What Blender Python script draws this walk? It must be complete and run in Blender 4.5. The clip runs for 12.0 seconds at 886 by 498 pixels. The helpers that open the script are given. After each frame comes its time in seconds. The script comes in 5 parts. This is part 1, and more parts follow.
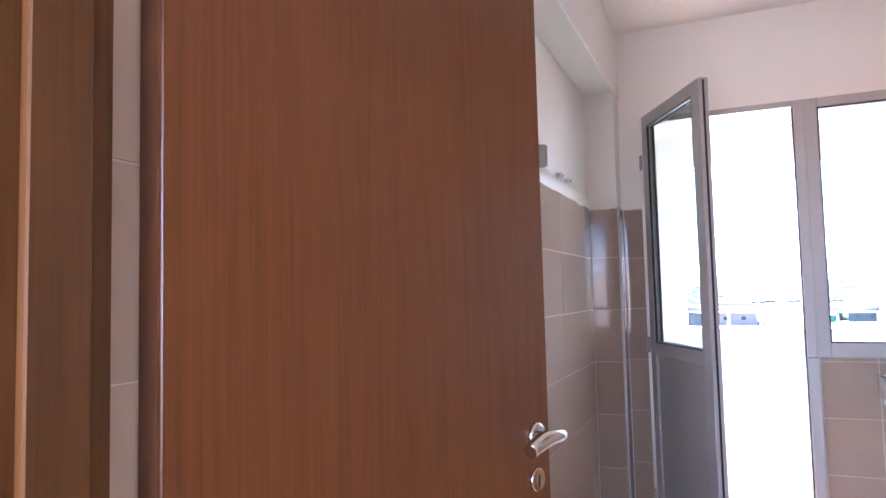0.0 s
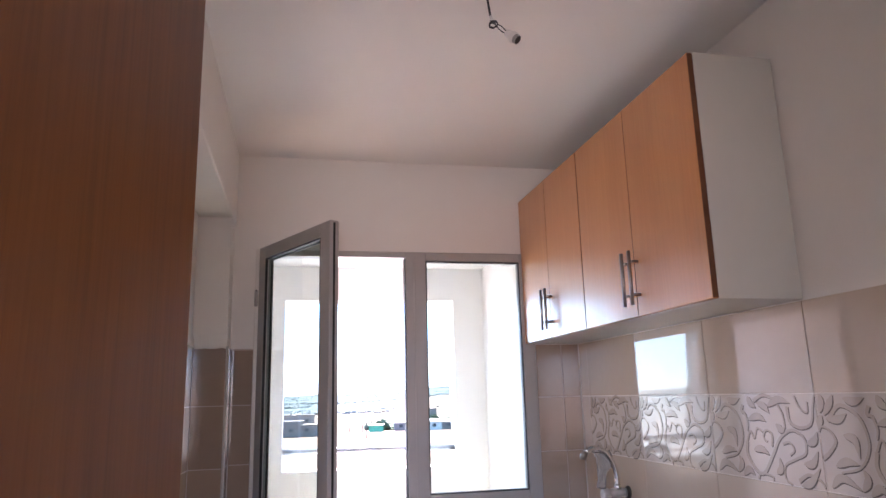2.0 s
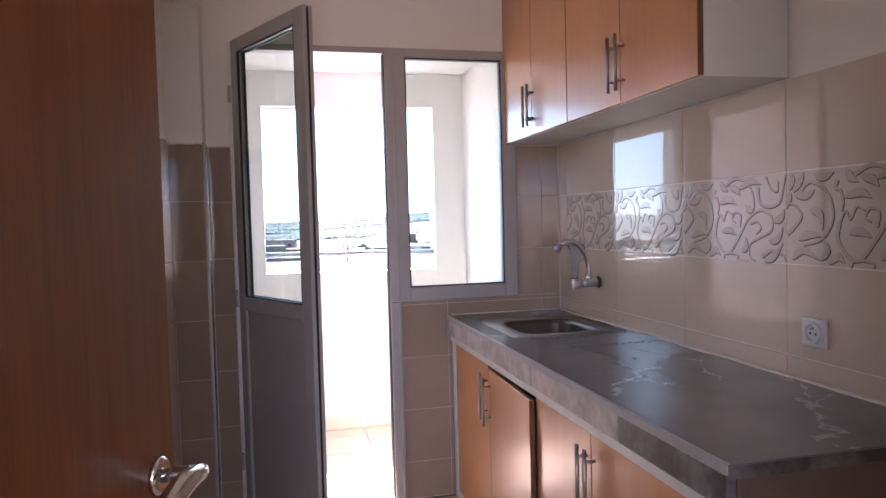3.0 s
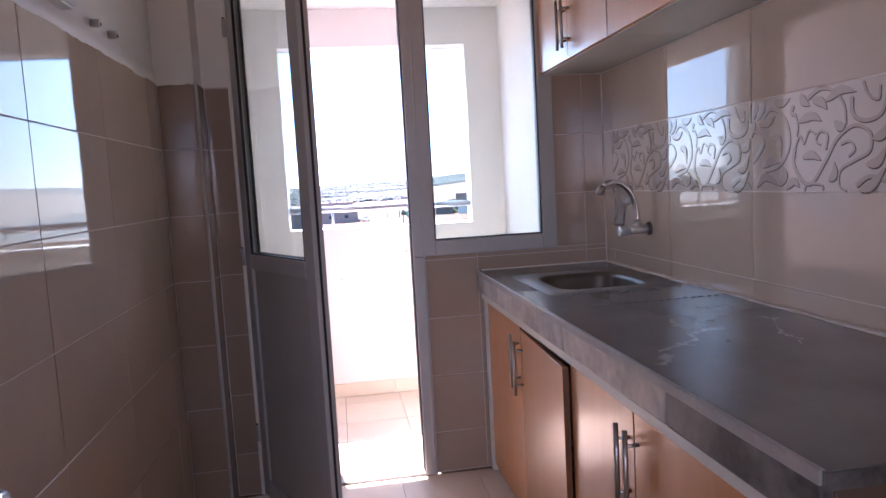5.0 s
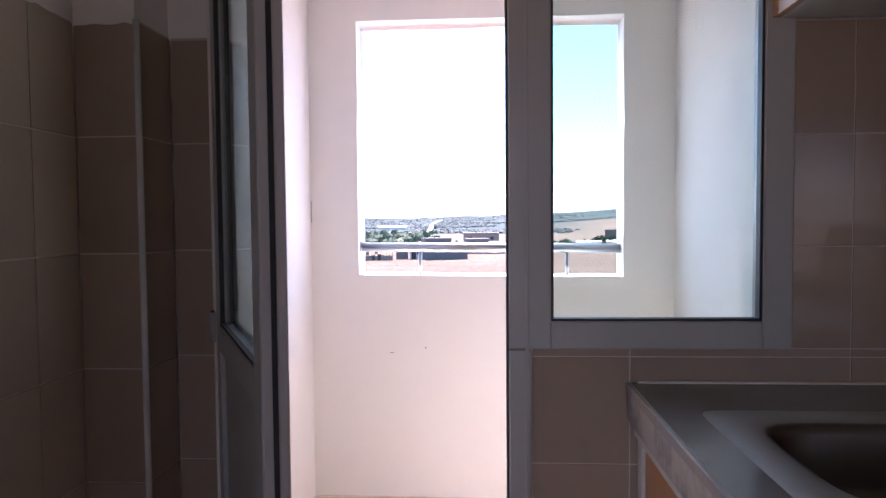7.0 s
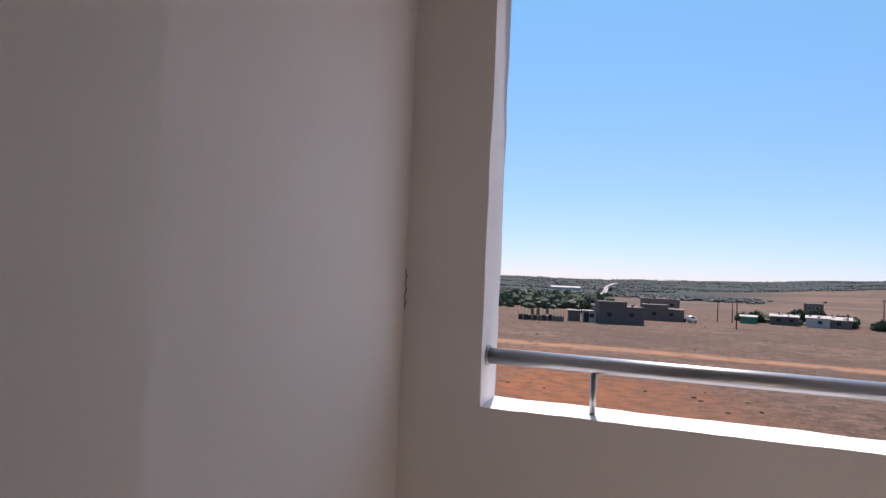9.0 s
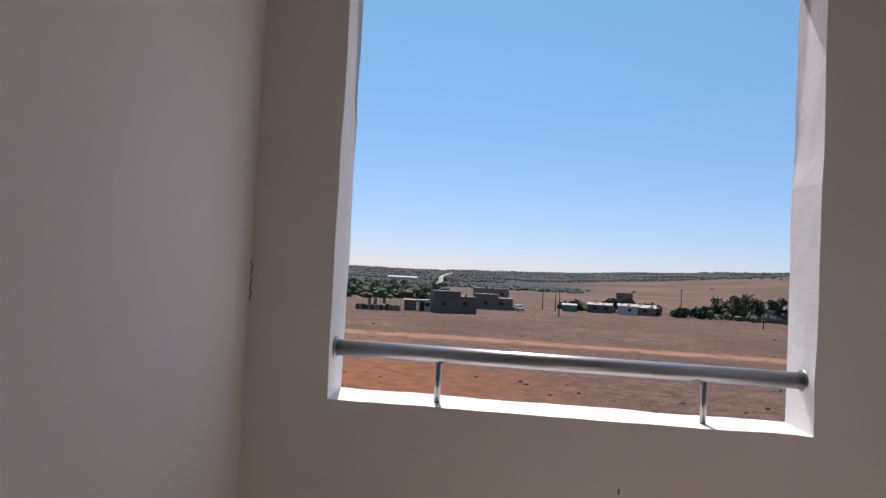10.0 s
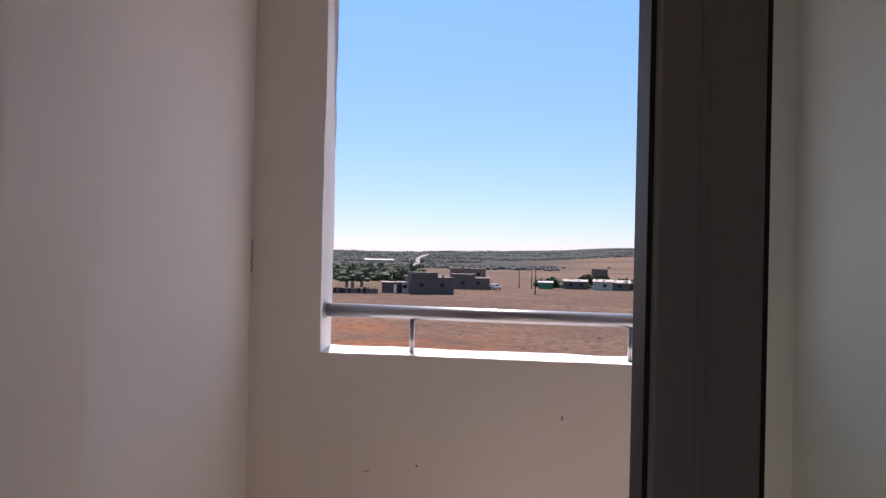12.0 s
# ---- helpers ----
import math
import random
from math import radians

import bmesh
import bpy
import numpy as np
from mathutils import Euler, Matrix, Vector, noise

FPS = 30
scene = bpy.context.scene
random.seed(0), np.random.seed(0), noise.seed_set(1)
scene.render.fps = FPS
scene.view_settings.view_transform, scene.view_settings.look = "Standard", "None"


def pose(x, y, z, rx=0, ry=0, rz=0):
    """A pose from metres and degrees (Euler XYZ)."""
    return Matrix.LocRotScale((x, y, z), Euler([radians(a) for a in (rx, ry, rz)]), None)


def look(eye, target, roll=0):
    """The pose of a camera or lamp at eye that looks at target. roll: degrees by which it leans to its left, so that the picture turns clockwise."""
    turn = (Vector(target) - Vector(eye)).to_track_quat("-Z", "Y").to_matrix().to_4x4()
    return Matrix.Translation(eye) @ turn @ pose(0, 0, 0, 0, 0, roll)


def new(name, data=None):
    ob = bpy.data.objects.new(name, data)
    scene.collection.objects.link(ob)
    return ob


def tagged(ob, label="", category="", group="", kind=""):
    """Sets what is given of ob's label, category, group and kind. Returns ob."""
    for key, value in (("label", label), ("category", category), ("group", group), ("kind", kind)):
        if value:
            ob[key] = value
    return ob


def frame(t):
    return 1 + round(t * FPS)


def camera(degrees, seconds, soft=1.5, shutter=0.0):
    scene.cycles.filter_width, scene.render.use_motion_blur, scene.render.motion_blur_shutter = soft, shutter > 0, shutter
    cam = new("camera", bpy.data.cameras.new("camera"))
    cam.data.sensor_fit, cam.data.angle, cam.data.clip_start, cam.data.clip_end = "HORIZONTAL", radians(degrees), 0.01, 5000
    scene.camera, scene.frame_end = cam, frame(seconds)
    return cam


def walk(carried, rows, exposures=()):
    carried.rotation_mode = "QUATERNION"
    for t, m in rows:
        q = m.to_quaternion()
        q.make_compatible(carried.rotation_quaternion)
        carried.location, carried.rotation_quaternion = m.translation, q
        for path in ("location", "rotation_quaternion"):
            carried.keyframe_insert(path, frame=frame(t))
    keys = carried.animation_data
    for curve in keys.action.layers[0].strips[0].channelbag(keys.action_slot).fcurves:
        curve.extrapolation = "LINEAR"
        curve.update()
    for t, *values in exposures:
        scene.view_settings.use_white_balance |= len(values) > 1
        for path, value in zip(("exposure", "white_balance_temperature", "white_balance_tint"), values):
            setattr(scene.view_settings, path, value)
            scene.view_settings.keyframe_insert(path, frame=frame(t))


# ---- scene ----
cam = camera(66.0, 12.0, soft=1.5)
PATH = [
    (0, (-1.174, -3.568, 1.293), (-1.949, -1.729, 1.427), -1.4),
    (0.5, (-1.290, -3.456, 1.353), (-1.593, -1.479, 1.370), -2.7),
    (1, (-1.298, -3.296, 1.411), (-1.227, -1.314, 1.672), -2.9),
    (1.5, (-1.331, -3.225, 1.464), (-1.025, -1.291, 1.872), -0.0),
    (2, (-1.374, -3.239, 1.475), (-0.965, -1.327, 1.895), -1.5),
    (2.5, (-1.388, -3.225, 1.411), (-0.955, -1.278, 1.558), -1.2),
    (3, (-1.374, -3.213, 1.344), (-0.909, -1.269, 1.263), -1.5),
    (3.2, (-1.353, -3.209, 1.324), (-0.899, -1.266, 1.183), -1.6),
    (4.8, (-1.208, -2.934, 1.281), (-0.890, -0.975, 1.067), -2.6),
    (5, (-1.175, -2.89, 1.275), (-0.878, -0.922, 1.082), -3.2),
    (5.5, (-1.087, -2.584, 1.279), (-0.689, -0.632, 1.111), -3.6),
    (6, (-0.959, -2.274, 1.32), (-0.687, -0.294, 1.249), -3.2),
    (6.5, (-0.917, -1.942, 1.272), (-0.915, 0.056, 1.193), -1.4),
    (7, (-0.927, -1.599, 1.27), (-1.048, 0.396, 1.183), -0.5),
    (7.5, (-0.918, -1.23, 1.299), (-1.283, 0.736, 1.27), -0.5),
    (7.7, (-0.927, -1.053, 1.275), (-1.362, 0.898, 1.207), 0.1),
    (9.3, (-1.066, -0.268, 1.355), (-1.685, 1.631, 1.46), 2.7),
    (9.5, (-1.066, -0.277, 1.355), (-1.51, 1.67, 1.46), 2.7),
    (10, (-1.081, -0.319, 1.352), (-1.235, 1.674, 1.418), 3.0),
    (10.5, (-1.108, -0.364, 1.335), (-1.084, 1.636, 1.340), 3.0),
    (11, (-1.113, -0.450, 1.355), (-1.099, 1.549, 1.430), 4.3),
    (11.5, (-1.051, -0.561, 1.33), (-1.147, 1.436, 1.338), 1.2),
    (12, (-1.039, -0.643, 1.324), (-1.121, 1.355, 1.338), 1.3),
]
EXPOSURES = [(0.0, 4.95, 5550, 25), (0.5, 4.6, 5200, 21), (1.0, 4.34, 5150, 20), (1.5, 4.18, 5650, 23), (2.0, 4.06, 6150, 28), (3.0, 3.74, 6250, 32), (5.0, 3.42, 6050, 35), (6.5, 3.14, 6050, 33), (7.0, 2.72, 6050, 29), (7.5, 2.2, 5950, 29), (7.7, 2.02, 6000, 29), (8.2, 1.15, 6350, 24), (9.3, 0.45, 6700, 22), (9.5, 0.40, 6700, 21), (10.0, 0.29, 6750, 20), (11.0, 0.35, 6850, 22), (12.0, 0.64, 6950, 28)]
walk(cam, [(t, look(e, g, r)) for t, e, g, r in PATH], EXPOSURES)

# ---------------------------------------------------------------- world and light
SUN_TO = Vector((-0.17, 1.0, 1.41)).normalized()
world = bpy.data.worlds.new("sky")
scene.world = world
world.use_nodes = True
wn = world.node_tree
sky = wn.nodes.new("ShaderNodeTexSky")
sky.sky_type = 'NISHITA'
sky.sun_disc = False
sky.sun_elevation = math.asin(SUN_TO.z)
sky.sun_rotation = math.atan2(SUN_TO.x, SUN_TO.y)
sky.air_density, sky.dust_density, sky.ozone_density = 0.8, 0.0, 4.0
tint = wn.nodes.new("ShaderNodeMix")
tint.data_type, tint.blend_type = 'RGBA', 'MULTIPLY'
tint.inputs["Factor"].default_value = 1.0
# paler and bluer towards the hazy horizon, clear cyan-blue higher up
where = wn.nodes.new("ShaderNodeTexCoord")
height = wn.nodes.new("ShaderNodeSeparateXYZ")
wn.links.new(where.outputs["Generated"], height.inputs[0])
rise = wn.nodes.new("ShaderNodeMapRange")
rise.inputs["From Min"].default_value, rise.inputs["From Max"].default_value = 0.0, 0.42
wn.links.new(height.outputs["Z"], rise.inputs[0])
hues = wn.nodes.new("ShaderNodeMix")
hues.data_type = 'RGBA'
wn.links.new(rise.outputs[0], hues.inputs["Factor"])
hues.inputs["A"].default_value = (0.66, 0.655, 0.81, 1)
hues.inputs["B"].default_value = (0.98, 1.38, 1.19, 1)
wn.links.new(hues.outputs["Result"], tint.inputs["B"])
wn.links.new(sky.outputs[0], tint.inputs["A"])
wn.links.new(tint.outputs["Result"], wn.nodes["Background"].inputs[0])
wn.nodes["Background"].inputs[1].default_value = 0.099
sun = new("sun", bpy.data.lights.new("sun", 'SUN'))
sun.data.energy, sun.data.angle, sun.data.color = 5.0, radians(0.5), (1.0, 0.95, 0.88)
sun.matrix_world = look(SUN_TO * 60, (0, 0, 0))


def opening_lamp(name, centre, target, w, h, watts, colour):
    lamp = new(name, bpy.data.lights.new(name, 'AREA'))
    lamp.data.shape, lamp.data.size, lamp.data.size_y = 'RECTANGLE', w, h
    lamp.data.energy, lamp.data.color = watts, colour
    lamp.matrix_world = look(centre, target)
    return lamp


# fill lamp in an added, unseen hall window, behind where the walk begins
opening_lamp("hall_fill", (-1.9, -5.55, 1.25), (-1.7, -3.0, 1.1), 2.2, 1.2, 4.7, (1.0, 0.96, 0.92))
# sky light that comes in by the balcony opening
opening_lamp("balcony_daylight", (-0.905, 1.46, 1.57), (-0.905, 0.0, 1.35), 1.1, 1.05, 1.35, (0.92, 0.96, 1.0))


# ---------------------------------------------------------------- materials
def mat(name, colour, rough=0.5, metal=0.0, second=None, scale=8.0, amount=0.5, bump=0.0, bump_scale=60.0,
        rough_var=0.0, stretch=(1, 1, 1), detail=6.0, vary=0.0, coat=0.0, spec=0.5, transmission=0.0):
    m = bpy.data.materials.new(name)
    m.use_nodes = True
    nt = m.node_tree
    b = nt.nodes["Principled BSDF"]
    b.inputs["Roughness"].default_value = rough
    b.inputs["Metallic"].default_value = metal
    b.inputs["Coat Weight"].default_value = coat
    b.inputs["Coat Roughness"].default_value = 0.08
    b.inputs["Specular IOR Level"].default_value = spec
    b.inputs["Transmission Weight"].default_value = transmission
    b.inputs["Base Color"].default_value = (*colour, 1)
    tc = nt.nodes.new("ShaderNodeTexCoord")
    mp = nt.nodes.new("ShaderNodeMapping")
    mp.inputs["Scale"].default_value = stretch
    nt.links.new(tc.outputs["Object"], mp.inputs[0])
    last = None
    if second is not None:
        n1 = nt.nodes.new("ShaderNodeTexNoise")
        n1.inputs["Scale"].default_value, n1.inputs["Detail"].default_value = scale, detail
        nt.links.new(mp.outputs[0], n1.inputs[0])
        n2 = nt.nodes.new("ShaderNodeTexNoise")
        n2.inputs["Scale"].default_value, n2.inputs["Detail"].default_value = scale * 7.3, 3.0
        nt.links.new(mp.outputs[0], n2.inputs[0])
        add = nt.nodes.new("ShaderNodeMath")
        add.operation = 'MULTIPLY_ADD'
        nt.links.new(n2.outputs[0], add.inputs[0])
        add.inputs[1].default_value = 0.35
        nt.links.new(n1.outputs[0], add.inputs[2])
        ramp = nt.nodes.new("ShaderNodeValToRGB")
        ramp.color_ramp.elements[0].position = 0.67 - 0.3 * amount
        ramp.color_ramp.elements[1].position = 0.67 + 0.3 * amount
        ramp.color_ramp.elements[0].color = (*colour, 1)
        ramp.color_ramp.elements[1].color = (*second, 1)
        nt.links.new(add.outputs[0], ramp.inputs[0])
        last = ramp.outputs[0]
        if rough_var:
            rm = nt.nodes.new("ShaderNodeMapRange")
            rm.inputs["To Min"].default_value = max(0.02, rough - rough_var)
            rm.inputs["To Max"].default_value = min(1, rough + rough_var)
            rm.inputs["From Min"].default_value, rm.inputs["From Max"].default_value = 0.35, 0.95
            nt.links.new(add.outputs[0], rm.inputs[0])
            nt.links.new(rm.outputs[0], b.inputs["Roughness"])
    if vary:
        oi = nt.nodes.new("ShaderNodeObjectInfo")
        mr = nt.nodes.new("ShaderNodeMapRange")
        mr.inputs["To Min"].default_value, mr.inputs["To Max"].default_value = 1 - vary, 1 + vary
        nt.links.new(oi.outputs["Random"], mr.inputs[0])
        hs = nt.nodes.new("ShaderNodeHueSaturation")
        hs.inputs["Color"].default_value = (*colour, 1)
        nt.links.new(mr.outputs[0], hs.inputs["Value"])
        if last is not None:
            nt.links.new(last, hs.inputs["Color"])
        last = hs.outputs[0]
    if last is not None:
        nt.links.new(last, b.inputs["Base Color"])
    if bump:
        nb = nt.nodes.new("ShaderNodeTexNoise")
        nb.inputs["Scale"].default_value, nb.inputs["Detail"].default_value = bump_scale, 5.0
        nt.links.new(mp.outputs[0], nb.inputs[0])
        bp = nt.nodes.new("ShaderNodeBump")
        bp.inputs["Strength"].default_value, bp.inputs["Distance"].default_value = bump, 0.01
        nt.links.new(nb.outputs[0], bp.inputs["Height"])
        nt.links.new(bp.outputs[0], b.inputs["Normal"])
    return m


def wood(name, dark, mid, light, axis=(14, 14, 0.55), rough=0.4, rings=6.0, coat=0.0, bump=0.05, figure=0.19):
    """Veneer with long vertical grain: broad figure and fine pores."""
    m = bpy.data.materials.new(name)
    m.use_nodes = True
    nt = m.node_tree
    b = nt.nodes["Principled BSDF"]
    b.inputs["Roughness"].default_value = rough
    b.inputs["Coat Weight"].default_value = coat
    b.inputs["Coat Roughness"].default_value = 0.24
    tc = nt.nodes.new("ShaderNodeTexCoord")
    mp = nt.nodes.new("ShaderNodeMapping")
    mp.inputs["Scale"].default_value = axis
    nt.links.new(tc.outputs["Object"], mp.inputs[0])
    n1 = nt.nodes.new("ShaderNodeTexNoise")
    n1.inputs["Scale"].default_value, n1.inputs["Detail"].default_value, n1.inputs["Distortion"].default_value = 0.55, 3.0, 0.6
    nt.links.new(mp.outputs[0], n1.inputs[0])
    mul = nt.nodes.new("ShaderNodeMath")
    mul.operation = 'MULTIPLY'
    mul.inputs[1].default_value = rings * 6.28
    nt.links.new(n1.outputs[0], mul.inputs[0])
    sn = nt.nodes.new("ShaderNodeMath")
    sn.operation = 'SINE'
    nt.links.new(mul.outputs[0], sn.inputs[0])
    n2 = nt.nodes.new("ShaderNodeTexNoise")
    n2.inputs["Scale"].default_value, n2.inputs["Detail"].default_value = 9.0, 4.0
    nt.links.new(mp.outputs[0], n2.inputs[0])
    mix = nt.nodes.new("ShaderNodeMath")
    mix.operation = 'MULTIPLY_ADD'
    mix.inputs[1].default_value = figure
    nt.links.new(sn.outputs[0], mix.inputs[0])
    nt.links.new(n2.outputs[0], mix.inputs[2])
    ramp = nt.nodes.new("ShaderNodeValToRGB")
    ramp.color_ramp.elements[0].position, ramp.color_ramp.elements[1].position = 0.25, 0.75
    ramp.color_ramp.elements[0].color = (*dark, 1)
    ramp.color_ramp.elements[1].color = (*light, 1)
    e = ramp.color_ramp.elements.new(0.5)
    e.color = (*mid, 1)
    nt.links.new(mix.outputs[0], ramp.inputs[0])
    nt.links.new(ramp.outputs[0], b.inputs["Base Color"])
    bp = nt.nodes.new("ShaderNodeBump")
    bp.inputs["Strength"].default_value, bp.inputs["Distance"].default_value = bump, 0.004
    nt.links.new(n2.outputs[0], bp.inputs["Height"])
    nt.links.new(bp.outputs[0], b.inputs["Normal"])
    return m


def glass_mat(name, tint):
    m = bpy.data.materials.new(name)
    m.use_nodes = True
    nt = m.node_tree
    nt.nodes.remove(nt.nodes["Principled BSDF"])
    tr = nt.nodes.new("ShaderNodeBsdfTransparent")
    tr.inputs[0].default_value = (*tint, 1)
    gl = nt.nodes.new("ShaderNodeBsdfGlossy")
    gl.inputs["Roughness"].default_value = 0.02
    lw = nt.nodes.new("ShaderNodeLayerWeight")
    lw.inputs[0].default_value = 0.5
    pw = nt.nodes.new("ShaderNodeMath")
    pw.operation = 'POWER'
    pw.inputs[1].default_value = 4.0
    nt.links.new(lw.outputs["Facing"], pw.inputs[0])
    fr = nt.nodes.new("ShaderNodeMath")
    fr.operation = 'MULTIPLY_ADD'
    fr.inputs[1].default_value, fr.inputs[2].default_value = 0.9, 0.035
    nt.links.new(pw.outputs[0], fr.inputs[0])
    mx = nt.nodes.new("ShaderNodeMixShader")
    nt.links.new(fr.outputs[0], mx.inputs[0])
    nt.links.new(tr.outputs[0], mx.inputs[1])
    nt.links.new(gl.outputs[0], mx.inputs[2])
    nt.links.new(mx.outputs[0], nt.nodes["Material Output"].inputs[0])
    return m


def sheet_mat(name, colour):
    """Weathered plastic sheet that daylight shines through."""
    m = mat(name, colour, 0.6, second=tuple(c * 0.78 for c in colour), scale=1.6, amount=1.1)
    nt = m.node_tree
    b = nt.nodes["Principled BSDF"]
    tl = nt.nodes.new("ShaderNodeBsdfTranslucent")
    nt.links.new(b.inputs["Base Color"].links[0].from_socket, tl.inputs[0])
    mx = nt.nodes.new("ShaderNodeMixShader")
    mx.inputs[0].default_value = 0.5
    nt.links.new(b.outputs[0], mx.inputs[1])
    nt.links.new(tl.outputs[0], mx.inputs[2])
    nt.links.new(mx.outputs[0], nt.nodes["Material Output"].inputs[0])
    return m


PAINT = mat("white_wall_paint", (0.84, 0.80, 0.735), 0.55, second=(0.79, 0.75, 0.685), scale=1.6, amount=1.4, bump=0.04, bump_scale=60)
CEIL = mat("white_ceiling_paint", (0.87, 0.835, 0.78), 0.7, second=(0.83, 0.795, 0.74), scale=1.1, amount=1.4, bump=0.08, bump_scale=70)
RENDERED = mat("painted_plaster", (0.83, 0.795, 0.77), 0.7, second=(0.775, 0.74, 0.715), scale=1.6, amount=1.4, bump=0.045, bump_scale=30)
SILL = mat("rough_white_plaster", (0.80, 0.78, 0.78), 0.8, second=(0.68, 0.66, 0.66), scale=7, amount=1.2, bump=0.28, bump_scale=14)
GROUT = mat("pale_grout", (0.80, 0.72, 0.64), 0.85, second=(0.70, 0.62, 0.54), scale=20, amount=1.0)
CREAM = mat("glossy_cream_tile", (0.60, 0.485, 0.378), 0.03, second=(0.55, 0.44, 0.342), scale=3, amount=1.2, vary=0.05, bump=0.012, bump_scale=7, spec=0.52)
TAUPE = mat("glossy_taupe_tile", (0.37, 0.27, 0.20), 0.10, second=(0.33, 0.24, 0.175), scale=3, amount=1.2, vary=0.06, bump=0.02, bump_scale=7, spec=0.6)
DECOR = mat("glossy_decor_tile", (0.61, 0.52, 0.44), 0.04, second=(0.56, 0.475, 0.40), scale=4, amount=1.2, vary=0.04, spec=0.7)
FILL = mat("greige_relief_glaze", (0.455, 0.37, 0.295), 0.12, second=(0.50, 0.405, 0.325), scale=30, amount=1.2, spec=0.6)
# dark outline print, with the relief's shade put into its colour
SCROLL = mat("outline_shade_glaze", (0.13, 0.105, 0.088), 0.15, second=(0.18, 0.15, 0.125), scale=40, amount=1.2, spec=0.6)
FLOORT = mat("beige_floor_tile", (0.77, 0.65, 0.535), 0.34, second=(0.71, 0.595, 0.485), scale=5, amount=1.2, vary=0.06, rough_var=0.08)
FGROUT = mat("floor_grout", (0.36, 0.27, 0.20), 0.9, second=(0.28, 0.21, 0.15), scale=20)
ALU = mat("grey_white_aluminium", (0.43, 0.405, 0.38), 0.38, second=(0.38, 0.36, 0.335), scale=6, amount=1.4, rough_var=0.08)
PANEL = mat("grey_white_panel", (0.40, 0.365, 0.335), 0.38, second=(0.355, 0.325, 0.30), scale=2.5, amount=1.4, rough_var=0.08)
GASKET = mat("black_rubber", (0.015, 0.015, 0.016), 0.6)
GLASS = glass_mat("pane_glass", (0.75, 0.825, 0.805))
ORANGE = wood("orange_laminate", (0.52, 0.200, 0.050), (0.55, 0.220, 0.058), (0.575, 0.235, 0.064), axis=(14, 14, 0.7), rough=0.36, rings=1.2, bump=0.02, coat=0.8)
EDGE = mat("dark_brown_edge", (0.16, 0.06, 0.023), 0.45, second=(0.12, 0.045, 0.018), scale=9)
WHITEB = mat("white_melamine", (0.62, 0.61, 0.55), 0.35, second=(0.575, 0.565, 0.51), scale=3, amount=1.4, rough_var=0.06)
DOORW = wood("red_brown_veneer", (0.105, 0.034, 0.009), (0.140, 0.046, 0.0125), (0.156, 0.054, 0.0155), axis=(17, 17, 0.45), rough=0.36, rings=7.0, coat=0.12, figure=0.085)
JAMB = wood("orange_brown_jamb", (0.066, 0.024, 0.0055), (0.098, 0.038, 0.009), (0.118, 0.048, 0.012), axis=(16, 16, 0.5), rough=0.4, rings=3.0)
STEEL = mat("brushed_steel", (0.40, 0.36, 0.32), 0.34, 1.0, second=(0.35, 0.31, 0.275), scale=3, amount=1.6)
SINKM = mat("satin_sink_steel", (0.17, 0.152, 0.135), 0.33, 1.0, second=(0.135, 0.12, 0.106), scale=9, rough_var=0.06, amount=1.2)
DUSTY = mat("dusty_steel_rim", (0.19, 0.17, 0.152), 0.55, 0.0, second=(0.245, 0.22, 0.198), scale=14, amount=1.2, rough_var=0.1, spec=0.25)
CHROME = mat("chrome", (0.72, 0.71, 0.70), 0.12, 1.0, second=(0.66, 0.65, 0.64), scale=4, amount=1.6)
RAILM = mat("satin_steel_tube", (0.36, 0.37, 0.39), 0.34, 0.92, second=(0.33, 0.34, 0.36), scale=5, amount=1.4)
PLASTIC = mat("white_plastic", (0.74, 0.73, 0.70), 0.35, second=(0.68, 0.67, 0.64), scale=12)
TRIMP = mat("glossy_white_profile", (0.62, 0.59, 0.55), 0.16, second=(0.55, 0.52, 0.48), scale=9)
DARK = mat("black_plastic", (0.02, 0.02, 0.02), 0.45, second=(0.035, 0.035, 0.035), scale=30)
CONDUIT = mat("grey_conduit", (0.35, 0.34, 0.33), 0.5, second=(0.28, 0.27, 0.26), scale=40)
SEAL = mat("grey_sealant", (0.26, 0.255, 0.26), 0.7, second=(0.14, 0.13, 0.125), scale=50, bump=0.3, bump_scale=120)
BRICKEND = mat("dark_brown_side", (0.13, 0.08, 0.055), 0.5, second=(0.09, 0.055, 0.04), scale=7, amount=1.2)
FILMM = mat("clear_plastic_film", (0.78, 0.77, 0.76), 0.18, second=(0.70, 0.69, 0.68), scale=30, transmission=0.75)
TGROUT = mat("taupe_grout", (0.60, 0.50, 0.43), 0.85, second=(0.50, 0.41, 0.345), scale=20, amount=1.0)
FOGGED = mat("film_wrapped_chrome", (0.50, 0.48, 0.47), 0.36, 0.75, second=(0.66, 0.64, 0.63), scale=45, amount=0.8, rough_var=0.06)
DARKMETAL = mat("tarnished_flange", (0.07, 0.065, 0.06), 0.35, 0.6, second=(0.11, 0.10, 0.095), scale=30, amount=1.2)


